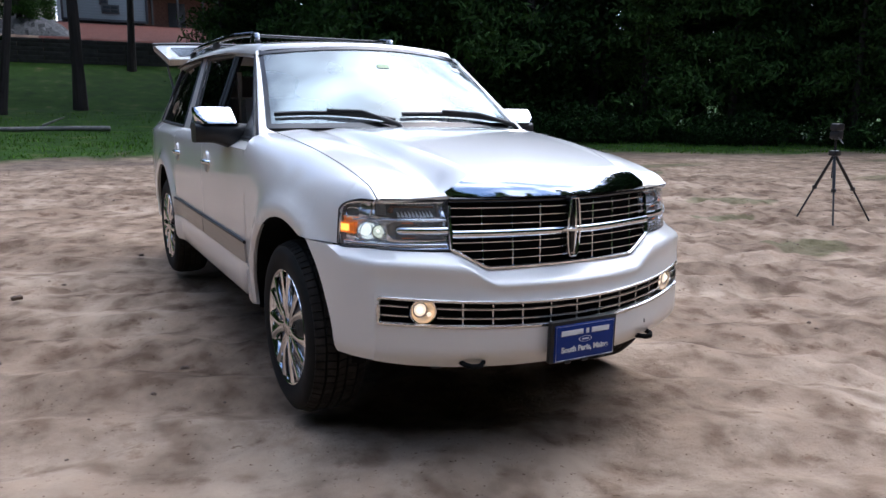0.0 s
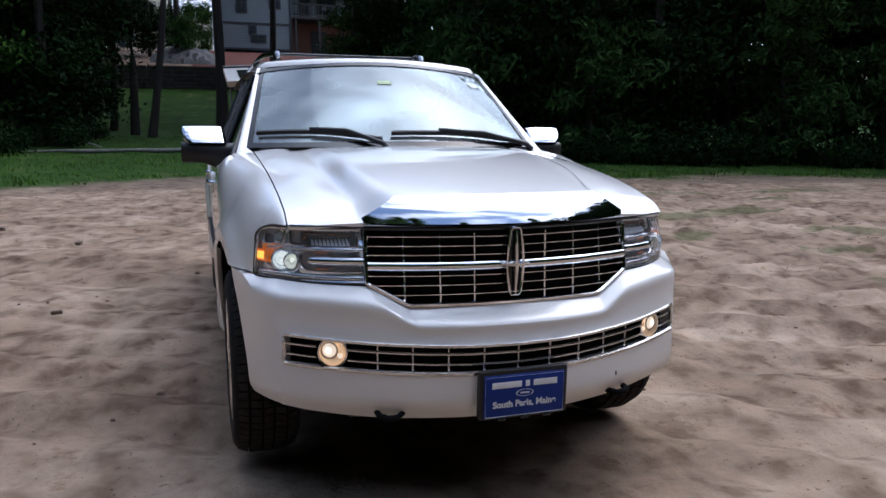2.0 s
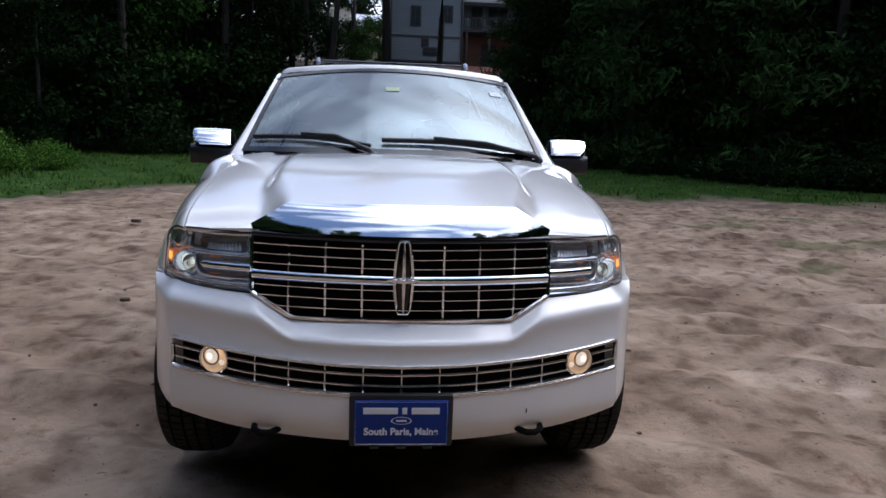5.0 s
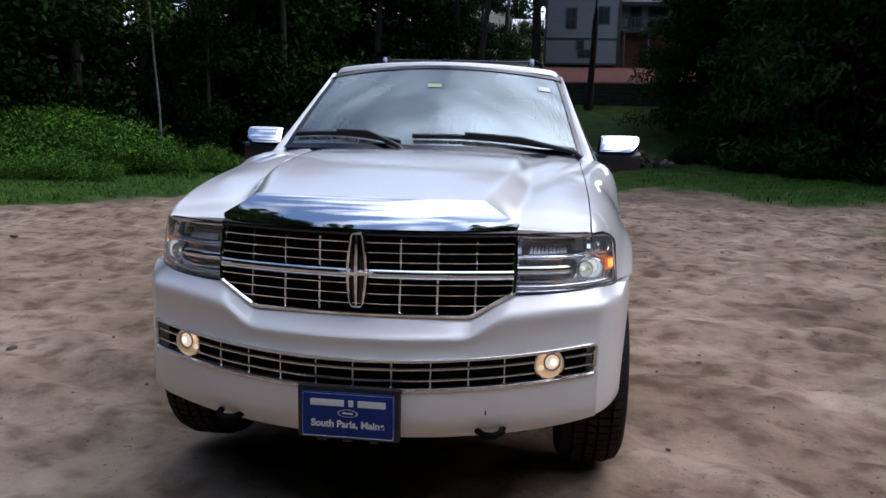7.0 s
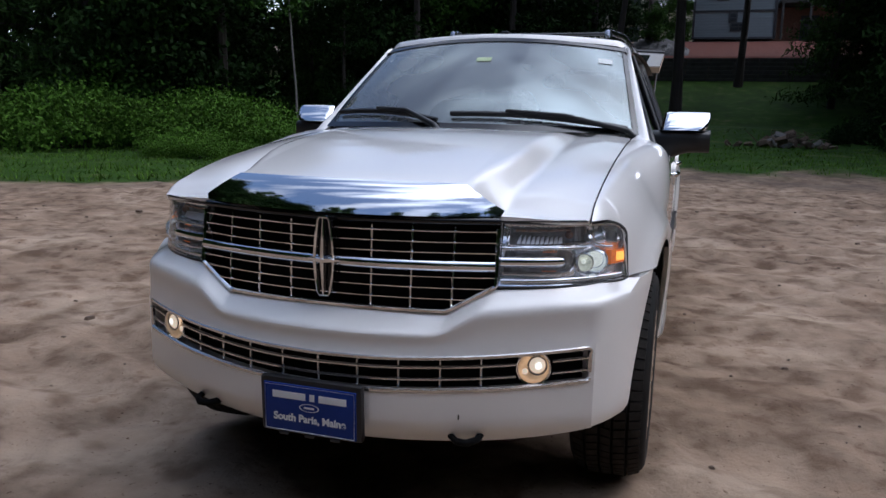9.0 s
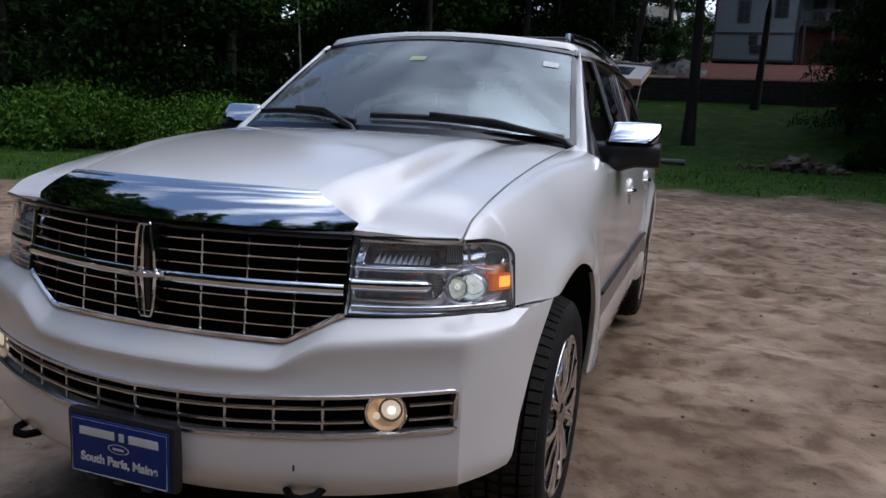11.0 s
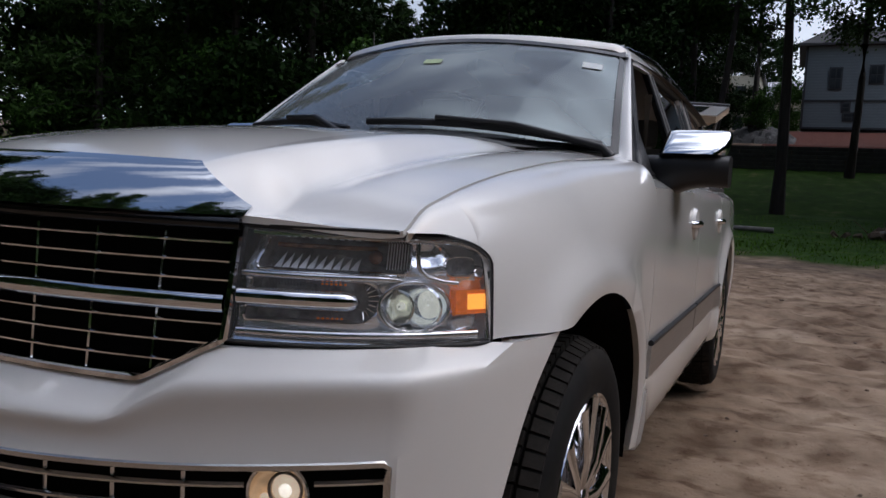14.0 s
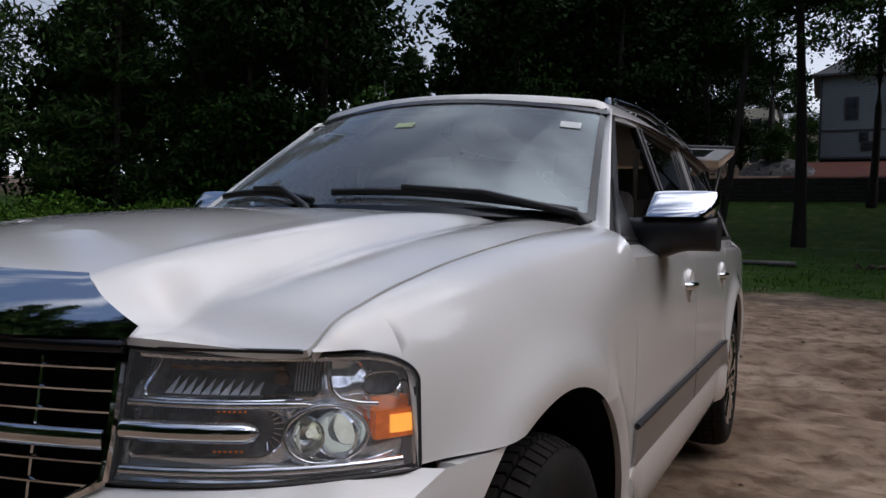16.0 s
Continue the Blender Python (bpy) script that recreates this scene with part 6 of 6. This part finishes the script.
def build_house():
    house = thing("house", "pale blue-grey sided house with dark trim and timber deck", "house", at=(0, 0, 0))
    y0 = 60.0
    z0, zm, ze, zp = 7.2, 9.2, 13.2, 15.4
    box("wall", (3.7, y0 + 4, (z0 + ze) / 2), (5.7, 8, ze - z0), SIDING, house, "pale blue-grey siding", bevel=0.01)
    bm = bmesh.new()
    eave = [bm.verts.new(p) for p in ((0.3, y0 - 0.55, ze), (7.1, y0 - 0.55, ze), (7.1, y0 + 8.5, ze), (0.3, y0 + 8.5, ze))]
    under = [bm.verts.new(v.co - Vector((0, 0, 0.16))) for v in eave]
    ridge = [bm.verts.new(p) for p in ((3.7, y0 + 2.9, zp + 0.2), (3.7, y0 + 5.2, zp + 0.2))]
    for f in ((eave[0], eave[1], ridge[0]), (eave[1], eave[2], ridge[1], ridge[0]), (eave[2], eave[3], ridge[1]), (eave[3], eave[0], ridge[0], ridge[1]), under[::-1]):
        bm.faces.new(f)
    for k in range(4):
        bm.faces.new((eave[k], under[k], under[(k + 1) % 4], eave[(k + 1) % 4]))
    bmesh.ops.recalc_face_normals(bm, faces=bm.faces)
    part("roof", bm, ROOFING, house, "dark hipped shingle roof", smooth=False)
    for i in range(int((ze - z0) / 0.2)):
        box("siding_board", (3.7, y0 - 0.006, z0 + 0.1 + i * 0.2), (5.66, 0.03, 0.185), SIDING, house, turn=Euler((radians(5), 0, 0)).to_matrix(), bevel=0.003)
    for x in (0.85, 6.55):
        box("corner_board", (x, y0 - 0.03, (z0 + ze) / 2), (0.16, 0.12, ze - z0), TRIM_DARK, house, bevel=0.01)
    box("band_board", (3.7, y0 - 0.04, zm), (5.8, 0.10, 0.14), TRIM_DARK, house, bevel=0.01)
    box("base_board", (3.7, y0 - 0.04, z0 + 0.05), (5.8, 0.10, 0.16), TRIM_DARK, house, bevel=0.01)
    for x, z, w, h in ((2.82, 10.75, 0.7, 1.45), (5.35, 11.0, 0.75, 1.2), (3.62, 8.72, 0.45, 0.6), (4.05, 8.05, 1.05, 0.5)):
        window_unit(x, z, w, h, y0 - 0.02, house)
    # wing with the deck
    box("wing_wall", (11.4, y0 + 6.2, 11.4), (9.6, 5, 3.0), SIDING, house, bevel=0.01)
    box("wing_base", (11.4, y0 + 6.0, 8.55), (9.6, 5, 2.75), BRICK, house, "brown brick lower storey", bevel=0.01)
    box("wing_roof", (11.4, y0 + 5.2, 13.6), (10.4, 7.5, 0.3), ROOFING, house, turn=Euler((radians(22), 0, 0)).to_matrix(), bevel=0.02)
    for x in (8.2, 10.0, 12.0, 14.2):
        window_unit(x, 11.3, 0.8 if x != 10.0 else 1.5, 1.7, y0 + 3.66, house)
    for x in (9.3, 12.8):
        box("cellar_door", (x, y0 + 3.48, 8.2), (1.3, 0.08, 2.0), TRIM_DARK, house, bevel=0.01)
    deck = box("deck", (10.9, y0 + 2.3, 9.95), (8.0, 2.6, 0.22), TIMBER, house, "dark timber deck with a railing", bevel=0.01)
    for x in np.linspace(7.1, 14.7, 5):
        box("deck_post", (x, y0 + 1.15, 8.6), (0.16, 0.16, 2.7), TIMBER, deck, bevel=0.01)
    for z in (10.2, 11.0):
        box("deck_rail", (10.9, y0 + 1.1, z), (8.0, 0.08, 0.10), TIMBER, deck, bevel=0.005)
    for x in np.arange(7.0, 14.9, 0.28):
        box("baluster", (x, y0 + 1.1, 10.6), (0.05, 0.05, 0.75), TIMBER, deck, bevel=0.0)
    for i in range(9):
        box("stair_tread", (14.2 + i * 0.3, y0 + 0.3, 9.85 - i * 0.29), (0.34, 1.1, 0.06), TIMBER, deck, bevel=0.005)
    tube("stair_rail", [(14.0, y0 - 0.2, 10.9), (16.9, y0 - 0.2, 8.2)], 0.05, TIMBER, deck, n=6)
    # neighbour behind the trees
    far = thing("far_house", "cream house behind the trees with a pale metal shed roof", "house")
    box("wall", (-5.6, 78, 10.0), (5.2, 6, 7.0), YELLOW, far, "cream siding", bevel=0.01)
    for s in (-1, 1):
        box("roof", (-5.6 + s * 1.5, 78, 14.3), (3.5, 6.8, 0.16), ROOFING, far, turn=Euler((0, s * radians(32), 0)).to_matrix(), bevel=0.01)
    for x, z in ((-6.8, 11.8), (-4.6, 11.8), (-6.8, 9.0), (-4.6, 9.0)):
        window_unit(x, z, 0.8, 1.3, 74.98, far)
    shed = thing("shed", "shed with a pale metal roof behind the trees", "shed")
    box("wall", (-0.6, 80, 9.4), (3.4, 4, 4.6), YELLOW, shed, bevel=0.01)
    box("roof", (-0.6, 79.6, 12.7), (4.0, 4.8, 0.15), METAL_ROOF, shed, "pale metal roof", turn=Euler((radians(28), 0, 0)).to_matrix(), bevel=0.01)
    # retaining wall of stacked timbers
    wall = thing("retaining_wall", "low dark retaining wall of stacked timbers above the lawn", "wall")
    for j in range(6):
        for i in range(8):
            x = -9 + i * 2.75 + (1.3 if j % 2 else 0)
            box("timber", (x, 46.42 + 0.02 * j, 3.55 + j * 0.235), (2.72, 0.24, 0.225), TIMBER, wall, bevel=0.02)
    # gravel heap
    g = np.random.default_rng(8)
    P = []
    for u in np.linspace(0, 1, 26):
        row = []
        for v in np.linspace(0, 1, 20):
            x, y = -3.6 + 4.4 * u, 48 + 4.5 * v
            q = math.sin(math.pi * u) ** 0.7 * math.sin(math.pi * v) ** 0.7
            row.append((x, y, height(x, y) - 0.1 + 0.95 * q * (1 + 0.25 * noise.noise((x * 2, y * 2, 0))) + 0.06 * g.normal()))
        P.append(row)
    tagged(sheet("gravel_heap", P, GRAVEL, None, lip=0, out=np.array((0, 0, 1)), sharp=25), label="pale grey gravel heap above the retaining wall", category="gravel", kind="stuff")


build_house()


def build_lawn_things():
    g = np.random.default_rng(4)
    # fallen trunk on the grass
    log = thing("log", "weathered grey fallen trunk lying on the grass", "log", at=(0, 0, 0))
    z = height(0, 27.0)
    tube("stem", [(-6.8, 27.2, z + 0.05), (-5.6, 27.0, z + 0.10), (-4.5, 27.1, z + 0.07), (-3.3, 26.95, z + 0.11), (-2.4, 27.1, z + 0.08), (-0.8, 26.8, z + 0.12), (0.6, 26.8, z + 0.10)], [0.035, 0.05, 0.075, 0.06, 0.085, 0.08, 0.10], DEADWOOD, log, n=9)
    tube("branch", [(-1.5, 27.0, z + 0.2), (-1.0, 26.8, z + 0.42), (-0.8, 26.7, z + 0.5)], [0.05, 0.03, 0.015], DEADWOOD, log, n=6)
    tube("branch", [(-4.2, 27.0, z + 0.2), (-4.6, 26.7, z + 0.38)], [0.04, 0.015], DEADWOOD, log, n=6)
    # heap of dark brush and stones
    heap = thing("brush_heap", "dark heap of brush and broken stones on the grass", "heap", at=(0, 0, 0))
    for i in range(44):
        x, y = 4.35 + g.normal(0, 0.75), 27.2 + g.normal(0, 0.35)
        r = g.uniform(0.10, 0.26)
        zz = height(x, y) + max(0.0, 0.42 - 0.35 * abs(x - 4.35)) * g.uniform(0, 1)
        bm = bmesh.new()
        add_box(bm, (0, 0, 0), (r * 1.5, r, r * 0.8), bevel=r * 0.2)
        for v in bm.verts:
            v.co *= g.uniform(0.8, 1.2)
        ob = part("chunk", bm, CLOD if i % 6 else DEADWOOD, heap)
        ob.location, ob.rotation_euler = (x, y, zz + r * 0.3), tuple(g.uniform(-0.8, 0.8, 3))
    for i in range(16):
        x, y = 4.3 + g.normal(0, 0.7), 27.1 + g.normal(0, 0.3)
        zz = height(x, y)
        tube("stick", [(x, y, zz + 0.05), (x + g.uniform(-0.5, 0.5), y + g.uniform(-0.2, 0.2), zz + g.uniform(0.2, 0.6)), (x + g.uniform(-1, 1), y, zz + g.uniform(0.2, 0.7))], [0.02, 0.015, 0.006], CLOD, heap, n=5)
    # tripod at the side of the lot
    tri = thing("tripod", "black camera tripod standing on the sand", "tripod", at=(0, 0, 0))
    top = Vector((7.12, 3.75, 0.86))
    for a in (100, 215, 330):
        foot = Vector((7.18 + 0.47 * math.cos(radians(a)), 3.72 + 0.47 * math.sin(radians(a)), 0.0))
        leg = tube("leg", [top + (foot - top) * 0.02, top.lerp(foot, 0.52)], 0.019, TRIPOD_BLACK, tri, n=8)
        tube("leg_section", [top.lerp(foot, 0.5), foot], 0.012, TRIPOD_BLACK, leg, n=8)
        box("leg_lock", top.lerp(foot, 0.52), (0.045, 0.045, 0.05), TRIPOD_BLACK, leg, bevel=0.01)
    tube("centre_column", [(7.12, 3.75, 0.55), (7.12, 3.75, 1.08)], 0.015, TRIPOD_BLACK, tri, n=8)
    box("shoulder", (7.12, 3.75, 0.87), (0.11, 0.11, 0.07), TRIPOD_BLACK, tri, bevel=0.02)
    box("head", (7.12, 3.75, 1.10), (0.10, 0.13, 0.11), TRIPOD_BLACK, tri, bevel=0.02)
    tube("pan_handle", [(7.12, 3.75, 1.10), (6.98, 3.55, 1.0)], 0.01, TRIPOD_BLACK, tri, n=6)
    box("camera_body", (7.12, 3.75, 1.20), (0.15, 0.10, 0.09), TRIPOD_BLACK, tri, bevel=0.015)
    # clods and stones strewn over the sand
    verts, faces = [], []
    cube = [(-1, -1, -1), (1, -1, -1), (1, 1, -1), (-1, 1, -1), (-0.7, -0.7, 1), (0.7, -0.7, 1), (0.7, 0.7, 1), (-0.7, 0.7, 1)]
    quads = [(4, 5, 6, 7), (0, 1, 5, 4), (1, 2, 6, 5), (2, 3, 7, 6), (3, 0, 4, 7)]
    n = 0
    while n < 750:
        x, y = g.uniform(-9, 12), g.uniform(0.5, 16.5)
        if abs(x) < 1.0 and -0.2 < y < 5.6:
            continue
        r = g.uniform(0.004, 0.012) * (1.8 if g.random() < 0.05 else 1)
        a = g.uniform(0, 6.28)
        o = len(verts)
        st = g.uniform(0.7, 1.9)
        for c in cube:
            px, py = c[0] * r * st * g.uniform(0.7, 1.2), c[1] * r * g.uniform(0.7, 1.2)
            verts.append((x + px * math.cos(a) - py * math.sin(a), y + px * math.sin(a) + py * math.cos(a), r * 0.35 + c[2] * r * 0.5))
        faces += [[o + k for k in q] for q in quads]
        n += 1
    tagged(mesh_object("clods", verts, faces, CLOD, smooth=False), label="small dark clods and bark bits strewn over the sand", category="debris", kind="stuff")
    for x, y, r in ((-2.10, 3.78, 0.035), (-2.42, 7.4, 0.05), (-5.8, 6.2, 0.04), (-3.6, 9.0, 0.06)):
        bm = bmesh.new()
        add_box(bm, (0, 0, 0), (r * 2.2, r * 1.2, r * 0.8), bevel=r * 0.25)
        for v in bm.verts:
            v.co *= g.uniform(0.85, 1.15)
        ob = part("clod", bm, CLOD)
        ob.location, ob.rotation_euler = (x, y, r * 0.2), (0, 0, g.uniform(0, 3))
        tagged(ob, label="dark brown lump of bark on the sand", category="debris", group="lumps on the sand")


build_lawn_things()
